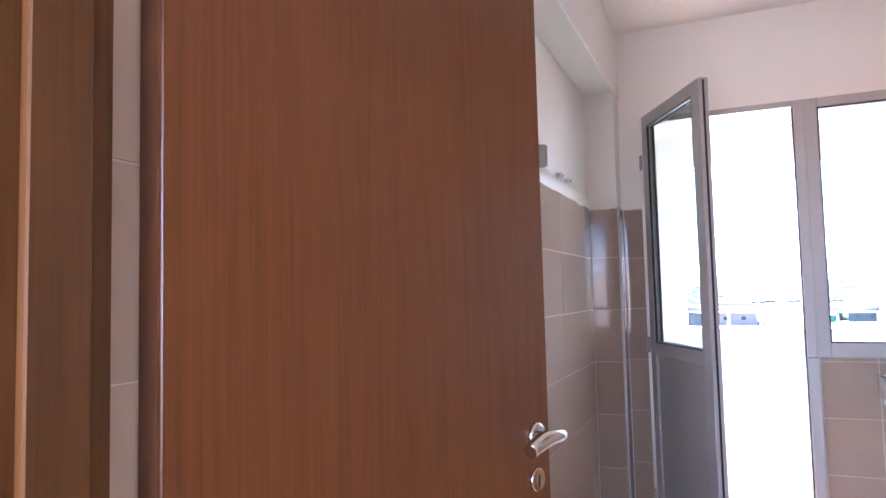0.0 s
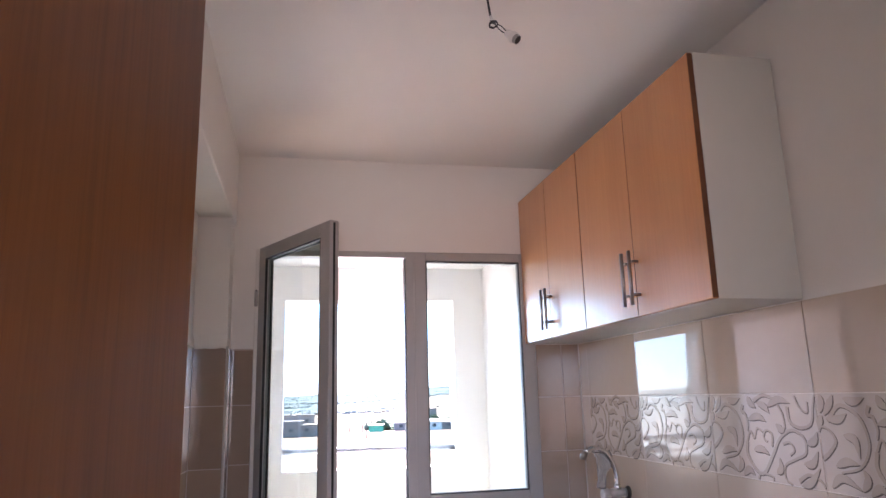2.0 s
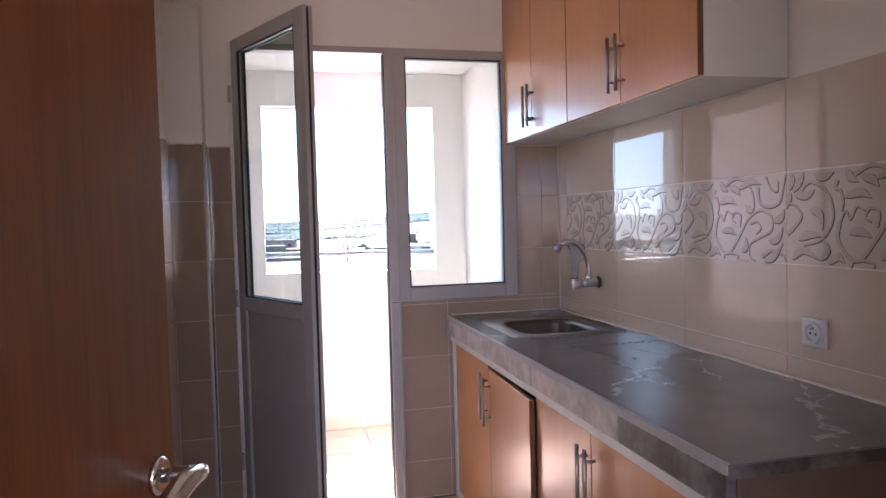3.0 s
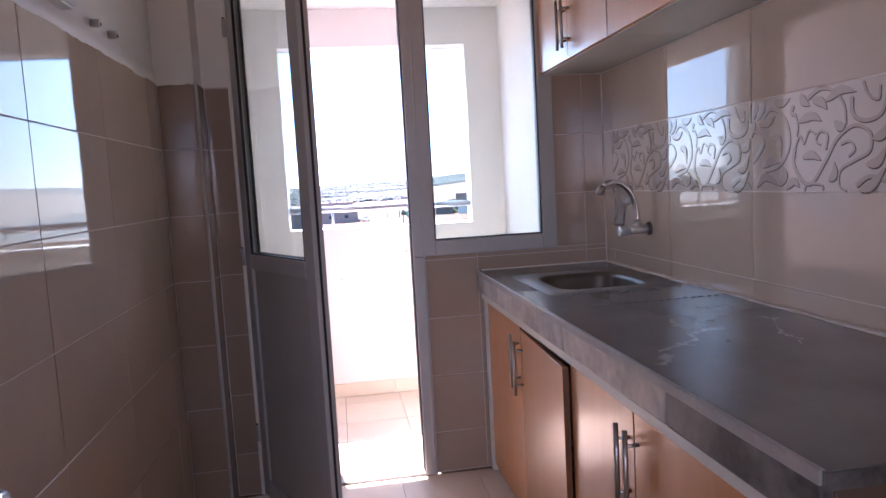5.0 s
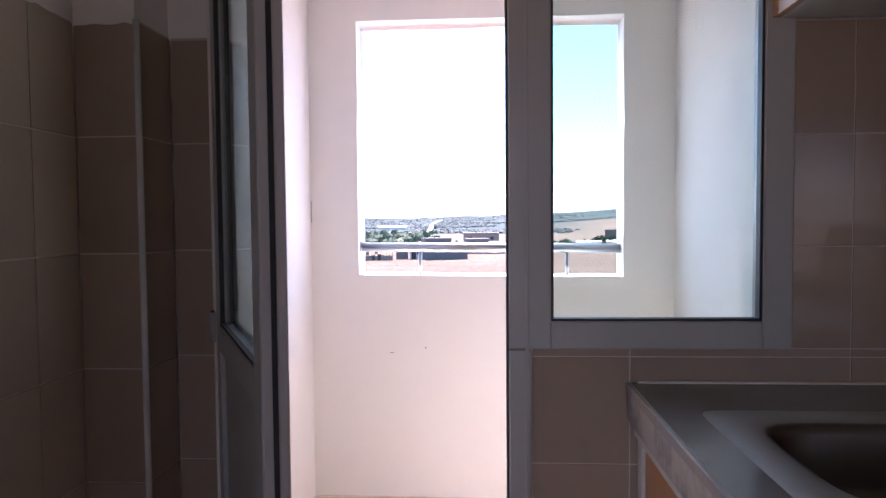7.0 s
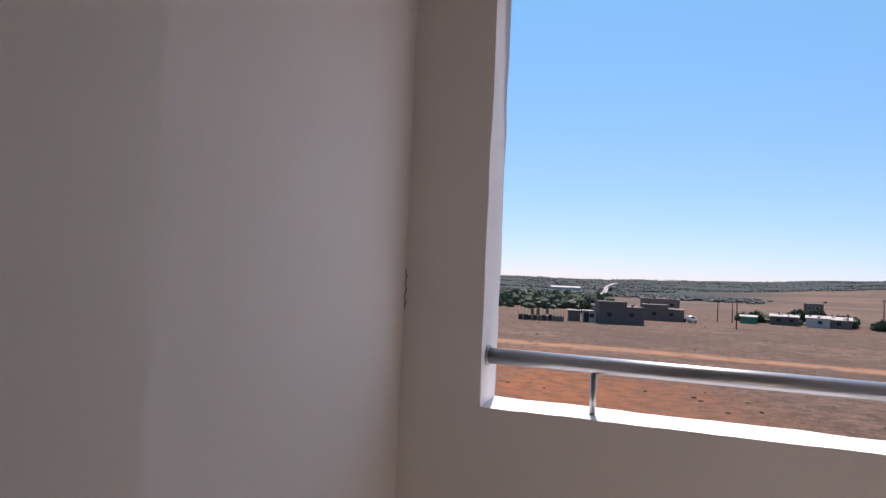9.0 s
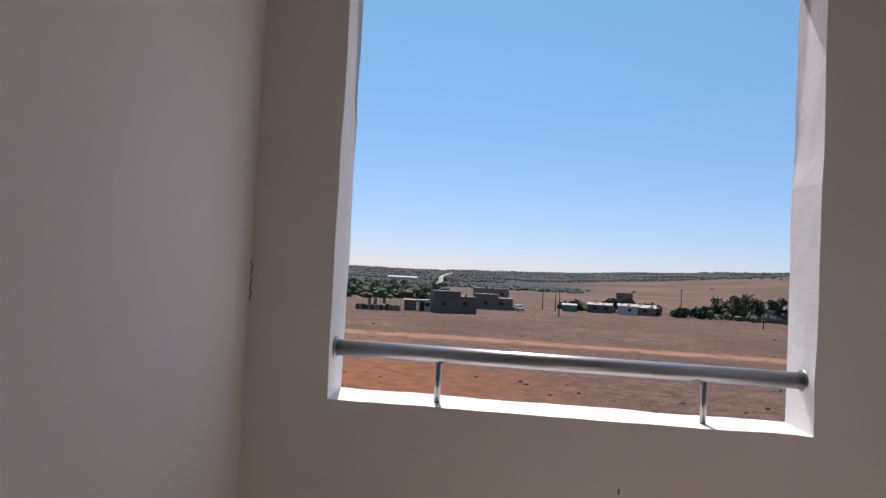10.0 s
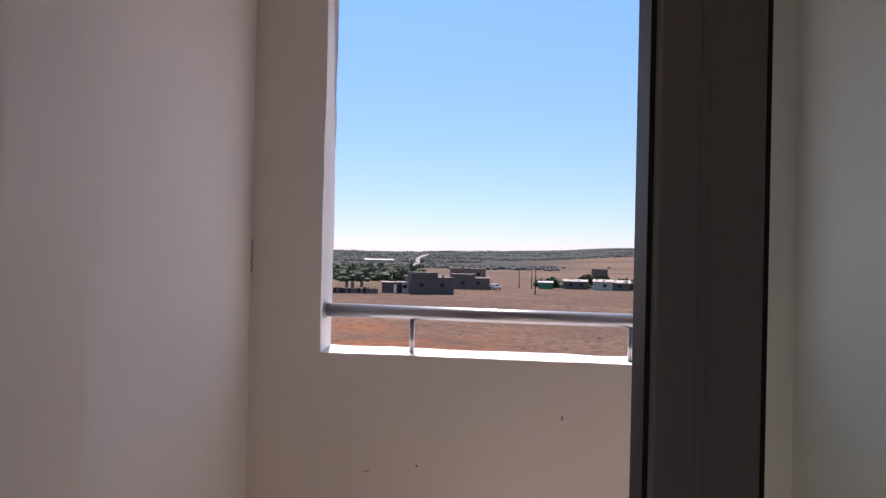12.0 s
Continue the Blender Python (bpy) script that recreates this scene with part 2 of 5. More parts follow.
def marble():
    m = bpy.data.materials.new("grey_marble")
    m.use_nodes = True
    nt = m.node_tree
    b = nt.nodes["Principled BSDF"]
    tc = nt.nodes.new("ShaderNodeTexCoord")
    n1 = nt.nodes.new("ShaderNodeTexNoise")
    n1.inputs["Scale"].default_value, n1.inputs["Detail"].default_value, n1.inputs["Roughness"].default_value = 2.4, 8.0, 0.55
    nt.links.new(tc.outputs["Object"], n1.inputs[0])
    base = nt.nodes.new("ShaderNodeValToRGB")
    base.color_ramp.elements[0].position, base.color_ramp.elements[1].position = 0.30, 0.78
    base.color_ramp.elements[0].color, base.color_ramp.elements[1].color = (0.120, 0.112, 0.107, 1), (0.222, 0.206, 0.194, 1)
    nt.links.new(n1.outputs[0], base.inputs[0])

    def math_node(op, *values):
        nd = nt.nodes.new("ShaderNodeMath")
        nd.operation = op
        for k, v in enumerate(values):
            if isinstance(v, (int, float)):
                nd.inputs[k].default_value = v
            else:
                nt.links.new(v, nd.inputs[k])
        return nd.outputs[0]

    def vec_node(op, *values):
        nd = nt.nodes.new("ShaderNodeVectorMath")
        nd.operation = op
        for k, v in enumerate(values):
            if isinstance(v, tuple):
                nd.inputs[k].default_value = v
            elif isinstance(v, float):
                nd.inputs["Scale"].default_value = v
            else:
                nt.links.new(v, nd.inputs["Scale"] if op == 'SCALE' and k else nd.inputs[k])
        return nd

    def noise_node(scale, detail=3.0):
        nd = nt.nodes.new("ShaderNodeTexNoise")
        nd.inputs["Scale"].default_value, nd.inputs["Detail"].default_value = scale, detail
        nt.links.new(tc.outputs["Object"], nd.inputs[0])
        return nd

    # veins: lines bent by two noises, feathered and broken along their run
    warp = tc.outputs["Object"]
    for scale, reach in ((9.0, 0.16), (38.0, 0.045)):
        off = vec_node('SUBTRACT', noise_node(scale).outputs["Color"], (0.5, 0.5, 0.5)).outputs[0]
        warp = vec_node('ADD', warp, vec_node('SCALE', off, reach).outputs[0]).outputs[0]
    flat = vec_node('MULTIPLY', warp, (1.0, 1.0, 0.0)).outputs[0]
    swell = math_node('MULTIPLY_ADD', noise_node(17.0, 4.0).outputs[0], 4.4, -1.72)
    total = None
    for (xa, ya), (xb, yb), wide in (((-0.565, -1.62), (-0.42, -1.47), 0.014), ((-0.42, -1.47), (-0.30, -1.36), 0.013), ((-0.39, -1.42), (-0.33, -1.22), 0.007), ((-0.03, -1.66), (-0.17, -1.87), 0.012),
                                     ((-0.17, -1.87), (-0.34, -2.12), 0.014), ((-0.04, -1.80), (-0.19, -1.90), 0.007), ((-0.10, -1.28), (-0.20, -1.58), 0.005), ((-0.22, -1.08), (-0.12, -1.18), 0.005)):
        ab = Vector((xb - xa, yb - ya, 0))
        rel = vec_node('SUBTRACT', flat, (xa, ya, 0.0)).outputs[0]
        dot = vec_node('DOT_PRODUCT', rel, tuple(ab / ab.length_squared)).outputs["Value"]
        run = math_node('MINIMUM', math_node('MAXIMUM', dot, 0.0), 1.0)
        foot = vec_node('SCALE', tuple(ab), run).outputs[0]
        gap = vec_node('DISTANCE', rel, foot).outputs["Value"]
        reach = math_node('MULTIPLY', math_node('MAXIMUM', swell, 0.02), wide * 1.5)
        soft = math_node('SUBTRACT', 1.0, math_node('DIVIDE', gap, reach))
        soft = math_node('MINIMUM', math_node('MULTIPLY', math_node('MAXIMUM', soft, 0.0), 1.15), 1.0)
        total = soft if total is None else math_node('MAXIMUM', total, soft)
    veil = nt.nodes.new("ShaderNodeMix")
    veil.data_type = 'RGBA'
    nt.links.new(math_node('MULTIPLY', total, 0.45), veil.inputs[0])
    nt.links.new(base.outputs[0], veil.inputs[6])
    veil.inputs[7].default_value = (0.56, 0.53, 0.52, 1)
    nt.links.new(veil.outputs[2], b.inputs["Base Color"])
    rr = nt.nodes.new("ShaderNodeMapRange")
    rr.inputs["To Min"].default_value, rr.inputs["To Max"].default_value = 0.20, 0.28
    nt.links.new(n1.outputs[0], rr.inputs[0])
    nt.links.new(rr.outputs[0], b.inputs["Roughness"])
    return m


MARBLE = marble()
APRON = mat("rough_grey_stone_edge", (0.27, 0.235, 0.21), 0.42, second=(0.50, 0.44, 0.395), scale=5, amount=0.42, bump=0.2, bump_scale=50, rough_var=0.15)
APRON_MID = mat("mottled_grey_stone_edge", (0.20, 0.178, 0.165), 0.42, second=(0.48, 0.44, 0.415), scale=7, amount=0.38, bump=0.2, bump_scale=50, rough_var=0.15)
LIP = mat("worn_slab_edge", (0.26, 0.245, 0.235), 0.45, second=(0.34, 0.315, 0.30), scale=14, amount=0.8, bump=0.2, bump_scale=60)
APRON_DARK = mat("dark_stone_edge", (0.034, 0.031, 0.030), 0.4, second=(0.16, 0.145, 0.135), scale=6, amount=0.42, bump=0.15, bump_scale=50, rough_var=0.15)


# ---------------------------------------------------------------- mesh helpers
def box(bm, x0, x1, y0, y1, z0, z1, bevel=0.0, seg=1):
    x0, x1 = min(x0, x1), max(x0, x1)
    y0, y1 = min(y0, y1), max(y0, y1)
    z0, z1 = min(z0, z1), max(z0, z1)
    r = bmesh.ops.create_cube(bm, size=1, matrix=Matrix.Translation(((x0 + x1) / 2, (y0 + y1) / 2, (z0 + z1) / 2)) @ Matrix.Diagonal((x1 - x0, y1 - y0, z1 - z0, 1)))
    if bevel:
        edges = list({e for v in r["verts"] for e in v.link_edges})
        bmesh.ops.bevel(bm, geom=edges, offset=bevel, segments=seg, affect='EDGES', profile=0.5)
    return bm


def tube(bm, pts, radius, n=12, caps=True):
    """A round bar along points; radius is one number or one for each point."""
    pts = [Vector(p) for p in pts]
    rads = radius if isinstance(radius, (list, tuple)) else [radius] * len(pts)
    up = Vector((0, 0, 1))
    rings, prev = [], None
    for i, p in enumerate(pts):
        d = (pts[min(i + 1, len(pts) - 1)] - pts[max(i - 1, 0)]).normalized()
        if prev is None:
            a = d.cross(up if abs(d.z) < 0.9 else Vector((1, 0, 0))).normalized()
        else:
            a = (prev - d * prev.dot(d)).normalized()
        prev = a
        c = d.cross(a)
        rings.append([bm.verts.new(p + (a * math.cos(2 * math.pi * k / n) + c * math.sin(2 * math.pi * k / n)) * rads[i]) for k in range(n)])
    for r0, r1 in zip(rings, rings[1:]):
        for k in range(n):
            f = bm.faces.new((r0[k], r0[(k + 1) % n], r1[(k + 1) % n], r1[k]))
            f.smooth = True
    if caps:
        bm.faces.new(rings[0])
        bm.faces.new(list(reversed(rings[-1])))
    return bm


def part(name, bm, material, parent=None, label="", at=None):
    bmesh.ops.recalc_face_normals(bm, faces=bm.faces)
    me = bpy.data.meshes.new(name)
    bm.to_mesh(me)
    bm.free()
    me.materials.append(material)
    ob = new(name, me)
    if parent is not None:
        ob.parent = parent
    if at is not None:
        ob.matrix_basis = at
    if label:
        tagged(ob, label)
    return ob


def bm_box(*a, **k):
    return box(bmesh.new(), *a, **k)


def empty(name, m, label, category, group="", kind=""):
    ob = new(name)
    ob.matrix_basis = m
    return tagged(ob, label, category, group, kind)


def structure(name, bm, material, label, category):
    return tagged(part(name, bm, material), label, category, "", "structure")


# ---------------------------------------------------------------- the plan, in metres
XL, XR = -1.813, 0.0          # kitchen side walls
YS = -3.03                    # inner face of the entry wall
ZC = 2.63                     # kitchen ceiling
WT = 0.30                     # thickness of the window wall
FX0, FX1, FZ1 = -1.575, -0.229, 2.165   # outer edges of the aluminium frame
MX0, MX1 = -0.871, -0.773     # its mullion
WZ0 = 0.966                   # underside of the window part
COLX, COLY = -1.67, -0.155    # tiled column in the corner
BX0, BX1, BY = -1.67, -0.135, 1.295     # balcony inner faces
OX0, OX1, OZ0, OZ1 = -1.465, -0.345, 1.035, 2.11   # balcony opening
SILL_FALL = 0.012             # the sill and the rail fall by this to the east
BZ = 2.33                     # balcony ceiling
TOP = 1.71                    # top of the wall tiles
ROW, COL = 0.2545, 0.497      # tile pitch
TT = 0.008                    # tile thickness

# kitchen shell
structure("wall_east", bm_box(XR + TT, XR + 0.2, YS - 0.14, 0, 0, ZC), PAINT, "white painted kitchen wall above glossy cream tiles", "wall")
structure("wall_west", bm_box(XL - 0.2, XL - TT, YS, 0, 0, ZC), PAINT, "white painted kitchen wall above glossy cream tiles", "wall")
bmw = bmesh.new()
box(bmw, XL - 0.2, FX0, TT, WT, 0, ZC)
box(bmw, FX1, XR + 0.2, TT, WT, 0, ZC)
box(bmw, FX0, FX1, TT, WT, FZ1, ZC)
box(bmw, MX1 - 0.03, FX1, TT, WT, 0, WZ0)
wall_n = structure("wall_north", bmw, PAINT, "white painted wall around the balcony door and window", "wall")
structure("column", bm_box(XL - TT, COLX - TT, COLY + TT, TT, 0, 2.28), PAINT, "boxed corner column, white above taupe tiles", "column")
structure("beam", bm_box(XL - TT, COLX, YS, TT, 2.28, ZC, bevel=0.004), PAINT, "white painted ceiling beam along the wall", "beam")
structure("ceiling", bm_box(XL - 0.2, XR + 0.2, YS - 0.14, WT, ZC, ZC + 0.2), CEIL, "plain white painted kitchen ceiling", "ceiling")
DX0, DX1, DZ = -1.80, -0.86, 2.145
bmw = bmesh.new()
box(bmw, -3.2, DX0 - 0.0, YS - 0.14, YS, 0, ZC)
box(bmw, DX1, XR + TT, YS - 0.14, YS, 0, ZC)
box(bmw, DX0, DX1, YS - 0.14, YS, DZ, ZC)
structure("wall_south", bmw, PAINT, "white painted wall with the kitchen doorway", "wall")
structure("floor", bm_box(-3.2, 1.0, -5.8, WT, -0.2, -TT), FGROUT, "floor bed of beige ceramic tiles", "floor")

# hall behind the doorway; unseen walls with an added opening for the fill lamp
bmw = bmesh.new()
box(bmw, -3.4, -3.2, -5.8, YS, 0, ZC)
box(bmw, 0.9, 1.1, -5.8, YS - 0.14, 0, ZC)
box(bmw, XR + 0.2, 1.1, YS - 0.14, YS, 0, ZC)
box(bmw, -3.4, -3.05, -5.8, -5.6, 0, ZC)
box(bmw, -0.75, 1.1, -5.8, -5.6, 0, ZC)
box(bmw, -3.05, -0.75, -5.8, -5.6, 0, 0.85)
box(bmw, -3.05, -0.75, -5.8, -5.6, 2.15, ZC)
structure("wall_hall", bmw, PAINT, "plain unseen hall walls with an added window opening", "wall")
structure("ceiling_hall", bm_box(-3.4, 1.1, -5.8, YS - 0.14, ZC, ZC + 0.2), CEIL, "plain white painted hall ceiling", "ceiling")

# balcony shell
structure("wall_balcony_west", bm_box(BX0 - 0.2, BX0, WT, BY + 0.155, -0.2, BZ), RENDERED, "white rendered balcony side wall", "wall")
structure("wall_balcony_east", bm_box(BX1, BX1 + 0.2, WT, BY + 0.155, -0.2, BZ), RENDERED, "white rendered balcony side wall", "wall")
structure("reveal", bm_box(BX0, -1.63, WT - 0.2, WT, 0, BZ), RENDERED, "rendered reveal of the balcony door", "wall")


def parapet():
    """Outer balcony wall with its opening; the arrises are a little uneven, as hand-made plaster is."""
    bm = bmesh.new()
    nx, nz = 56, 44
    xs = sorted({round(BX0 - 0.2 + (BX1 - BX0 + 0.4) * i / nx, 5) for i in range(nx + 1)} | {OX0, OX1})
    zs = sorted({round(-0.2 + (BZ + 0.5) * i / nz, 5) for i in range(nz + 1)} | {OZ0, OZ1})
    ya, yb = BY, BY + 0.155

    def wob(x, y, z):
        v = Vector((x, y, z))
        on = abs(x - OX0) < 1e-4 or abs(x - OX1) < 1e-4 or abs(z - OZ0) < 1e-4 or abs(z - OZ1) < 1e-4
        if on and OX0 - 1e-3 <= x <= OX1 + 1e-3 and OZ0 - 1e-3 <= z <= OZ1 + 1e-3:
            n = noise.noise_vector(v * 6.0) * 0.004 + noise.noise_vector(v * 23.0) * 0.0016
            v += Vector((n.x, 0, n.z))
            if abs(z - OZ0) < 1e-4:
                v.z -= SILL_FALL * (x - OX0) / (OX1 - OX0)
        return v

    grid = {}
    for i, x in enumerate(xs):
        for k, z in enumerate(zs):
            for s, y in ((0, ya), (1, yb)):
                grid[i, k, s] = bm.verts.new(wob(x, y, z))

    def hole(i, k):
        cx, cz = (xs[i] + xs[i + 1]) / 2, (zs[k] + zs[k + 1]) / 2
        return OX0 < cx < OX1 and OZ0 < cz < OZ1

    for i in range(len(xs) - 1):
        for k in range(len(zs) - 1):
            if hole(i, k):
                continue
            for s in (0, 1):
                bm.faces.new((grid[i, k, s], grid[i + 1, k, s], grid[i + 1, k + 1, s], grid[i, k + 1, s]))
            for di, dk, a, b in ((1, 0, (i + 1, k), (i + 1, k + 1)), (-1, 0, (i, k), (i, k + 1)), (0, 1, (i, k + 1), (i + 1, k + 1)), (0, -1, (i, k), (i + 1, k))):
                ii, kk = i + di, k + dk
                if not (0 <= ii < len(xs) - 1 and 0 <= kk < len(zs) - 1) or hole(ii, kk):
                    bm.faces.new((grid[(*a, 0)], grid[(*b, 0)], grid[(*b, 1)], grid[(*a, 1)]))
    me_ob = structure("wall_balcony_north", bm, RENDERED, "white rendered balcony wall with a rough plastered opening", "wall")
    me_ob.data.materials.append(SILL)
    for f in me_ob.data.polygons:
        c = f.center
        if ya + 0.01 < c.y < yb - 0.01 and OX0 - 0.05 < c.x < OX1 + 0.05 and OZ0 - 0.05 < c.z < OZ1 + 0.05:
            f.material_index = 1
    return me_ob


pw = parapet()
PATCH = mat("dark_plaster_chip", (0.20, 0.16, 0.13), 0.9, second=(0.12, 0.10, 0.08), scale=90)
for cx, cz, w, h in ((-0.772, 0.868, 0.004, 0.014), (-1.325, 0.700, 0.018, 0.002), (-1.18, 0.72, 0.005, 0.006)):
    part("chip", bm_box(cx - w / 2, cx + w / 2, BY - 0.0012, BY + 0.001, cz - h / 2, cz + h / 2, bevel=0.0004), PATCH, pw)
for i in range(9):
    u = i / 15
    part("crack", bm_box(BX0 + 0.001 + 0.002 * math.sin(i * 2.1), BX0 + 0.0035 + 0.002 * math.sin(i * 2.1), BY - 0.001, BY + 0.001, 1.26 + 0.16 * u, 1.27 + 0.16 * u), PATCH, pw)
structure("ceiling_balcony", bm_box(BX0 - 0.2, BX1 + 0.2, WT, BY + 0.155, BZ, BZ + 0.3), RENDERED, "white rendered balcony ceiling", "ceiling")
structure("floor_balcony", bm_box(BX0 - 0.2, BX1 + 0.2, WT, BY + 0.155, -0.35, -0.012 - TT), FGROUT, "floor bed of the tiled balcony", "floor")
bs = bmesh.new()
for i in range(4):
    x0 = BX0 + 0.012 + i * 0.382
    box(bs, x0, min(x0 + 0.379, BX1 - 0.012), BY - 0.010, BY, -0.012, 0.072, bevel=0.002)
box(bs, BX0, BX0 + 0.010, WT, BY - 0.012, -0.012, 0.072, bevel=0.002)
box(bs, BX1 - 0.010, BX1, WT, BY - 0.012, -0.012, 0.072, bevel=0.002)
structure("baseboard_balcony", bs, FLOORT, "beige ceramic baseboard along the balcony wall", "baseboard")
structure("building_body", bm_box(-6, 5, -9, BY + 0.15, -7.2, -0.36), RENDERED, "rendered lower storeys of the apartment building", "building")
structure("roof_slab", bm_box(-6, 5, -9, BY + 0.155, ZC + 0.2, ZC + 0.5), RENDERED, "concrete slab over the flat", "roof")


# ---------------------------------------------------------------- aluminium door and window in the north wall
def aluminium_set():
    y0, y1 = -0.014, 0.052
    fr = empty("window_1", pose(0, 0, 0), "grey-white aluminium window joined to the balcony door frame", "window", "", "structure")
    part("window_frame", bm_box(MX0, MX1, y0, y1, WZ0, FZ1, bevel=0.003), ALU, fr, "aluminium mullion")
    part("mullion_bead", bm_box(MX0 + 0.038, MX0 + 0.046, y0 - 0.004, y0 + 0.002, 0.0, FZ1 - 0.03, bevel=0.001), ALU, fr)
    part("window_frame", bm_box(FX1 - 0.066, FX1, y0, y1, WZ0, FZ1, bevel=0.003), ALU, fr)
    part("window_frame", bm_box(MX1, FX1 - 0.066, y0, y1, WZ0, 1.031, bevel=0.003), ALU, fr)
    part("window_frame", bm_box(MX1, FX1 - 0.066, y0, y1, 2.122, FZ1, bevel=0.003), ALU, fr)
    gk = bmesh.new()
    gx0, gx1, gz0, gz1 = MX1, FX1 - 0.066, 1.031, 2.122
    box(gk, gx0, gx0 + 0.006, y0 + 0.006, y0 + 0.03, gz0, gz1)
    box(gk, gx1 - 0.006, gx1, y0 + 0.006, y0 + 0.03, gz0, gz1)
    box(gk, gx0 + 0.006, gx1 - 0.006, y0 + 0.006, y0 + 0.03, gz0, gz0 + 0.006)
    box(gk, gx0 + 0.006, gx1 - 0.006, y0 + 0.006, y0 + 0.03, gz1 - 0.006, gz1)
    part("gasket", gk, GASKET, fr, "black rubber glazing seal")
    pane = part("pane", bm_box(gx0 + 0.002, gx1 - 0.002, 0.014, 0.019, gz0 + 0.002, gz1 - 0.002), GLASS, fr, "clear slightly green glass")
    pane.visible_shadow = False
    # door frame
    df = empty("door_2", pose(0, 0, 0), "grey-white aluminium balcony door frame", "door frame", "", "structure")
    part("jamb", bm_box(FX0, -1.527, y0, y1, 0, FZ1, bevel=0.003), PAINT, df, "white plastered jamb strip")
    part("jamb", bm_box(MX0, MX0 + 0.052, y0, y1, 0, WZ0 - 0.002, bevel=0.003), ALU, df)
    part("head", bm_box(-1.527, MX0, y0, y1, 2.136, FZ1, bevel=0.003), ALU, df)
    part("threshold", bm_box(-1.527, MX0, y0, y1 + 0.02, -0.006, 0.012, bevel=0.003), ALU, df)
    # black seal, widened over the mullion's side face to stand for its shade
    part("gasket", bm_box(MX0 - 0.005, MX0, -0.002, 0.046, 0.012, 2.136), GASKET, df)
    # open leaf, its local x along the leaf from the hinge
    ang = math.degrees(math.atan2(-0.8866, 0.4625))
    w, th = 0.640, 0.042
    lf = empty("balcony_door", pose(-1.532, -0.020, 0, 0, 0, ang) @ pose(0, -0.030, 0), "half-open aluminium balcony door with glazed top", "door")
    zt = 2.165
    part("stile", bm_box(0, 0.060, 0, th, 0.015, zt, bevel=0.003), ALU, lf)
    part("stile", bm_box(w - 0.075, w, 0, th, 0.015, zt, bevel=0.003), ALU, lf)
    part("rail", bm_box(0.060, w - 0.075, 0, th, zt - 0.058, zt, bevel=0.003), ALU, lf)
    part("rail", bm_box(0.060, w - 0.075, 0, th, 0.972, 1.034, bevel=0.003), ALU, lf)
    part("rail", bm_box(0.060, w - 0.075, 0, th, 0.015, 0.090, bevel=0.003), ALU, lf)
    part("panel", bm_box(0.060, w - 0.075, 0.012, 0.032, 0.090, 0.972), PANEL, lf, "plain grey-white lower panel")
    gk = bmesh.new()
    for yy in (0.002, th - 0.012):
        box(gk, 0.060, 0.066, yy, yy + 0.010, 1.034, zt - 0.058)
        box(gk, w - 0.081, w - 0.075, yy, yy + 0.010, 1.034, zt - 0.058)
        box(gk, 0.066, w - 0.081, yy, yy + 0.010, 1.034, 1.040)
        box(gk, 0.066, w - 0.081, yy, yy + 0.010, zt - 0.064, zt - 0.058)
    box(gk, w, w + 0.003, 0.016, 0.024, 0.02, zt - 0.01)
    part("gasket", gk, GASKET, lf, "black rubber glazing seal")
    pn = part("pane", bm_box(0.062, w - 0.077, 0.018, 0.023, 1.036, zt - 0.060), GLASS, lf, "clear slightly green glass")
    pn.visible_shadow = False
    for z in (0.28, 1.02, 1.93):
        hb = tube(bmesh.new(), [(-0.006, -0.008, z - 0.035), (-0.006, -0.008, z + 0.035)], 0.008, 10)
        part("hinge", hb, ALU, lf)
        part("hinge_pin", tube(bmesh.new(), [(-0.006, -0.008, z + 0.035), (-0.006, -0.008, z + 0.040)], 0.005, 8), DARK, lf)


aluminium_set()


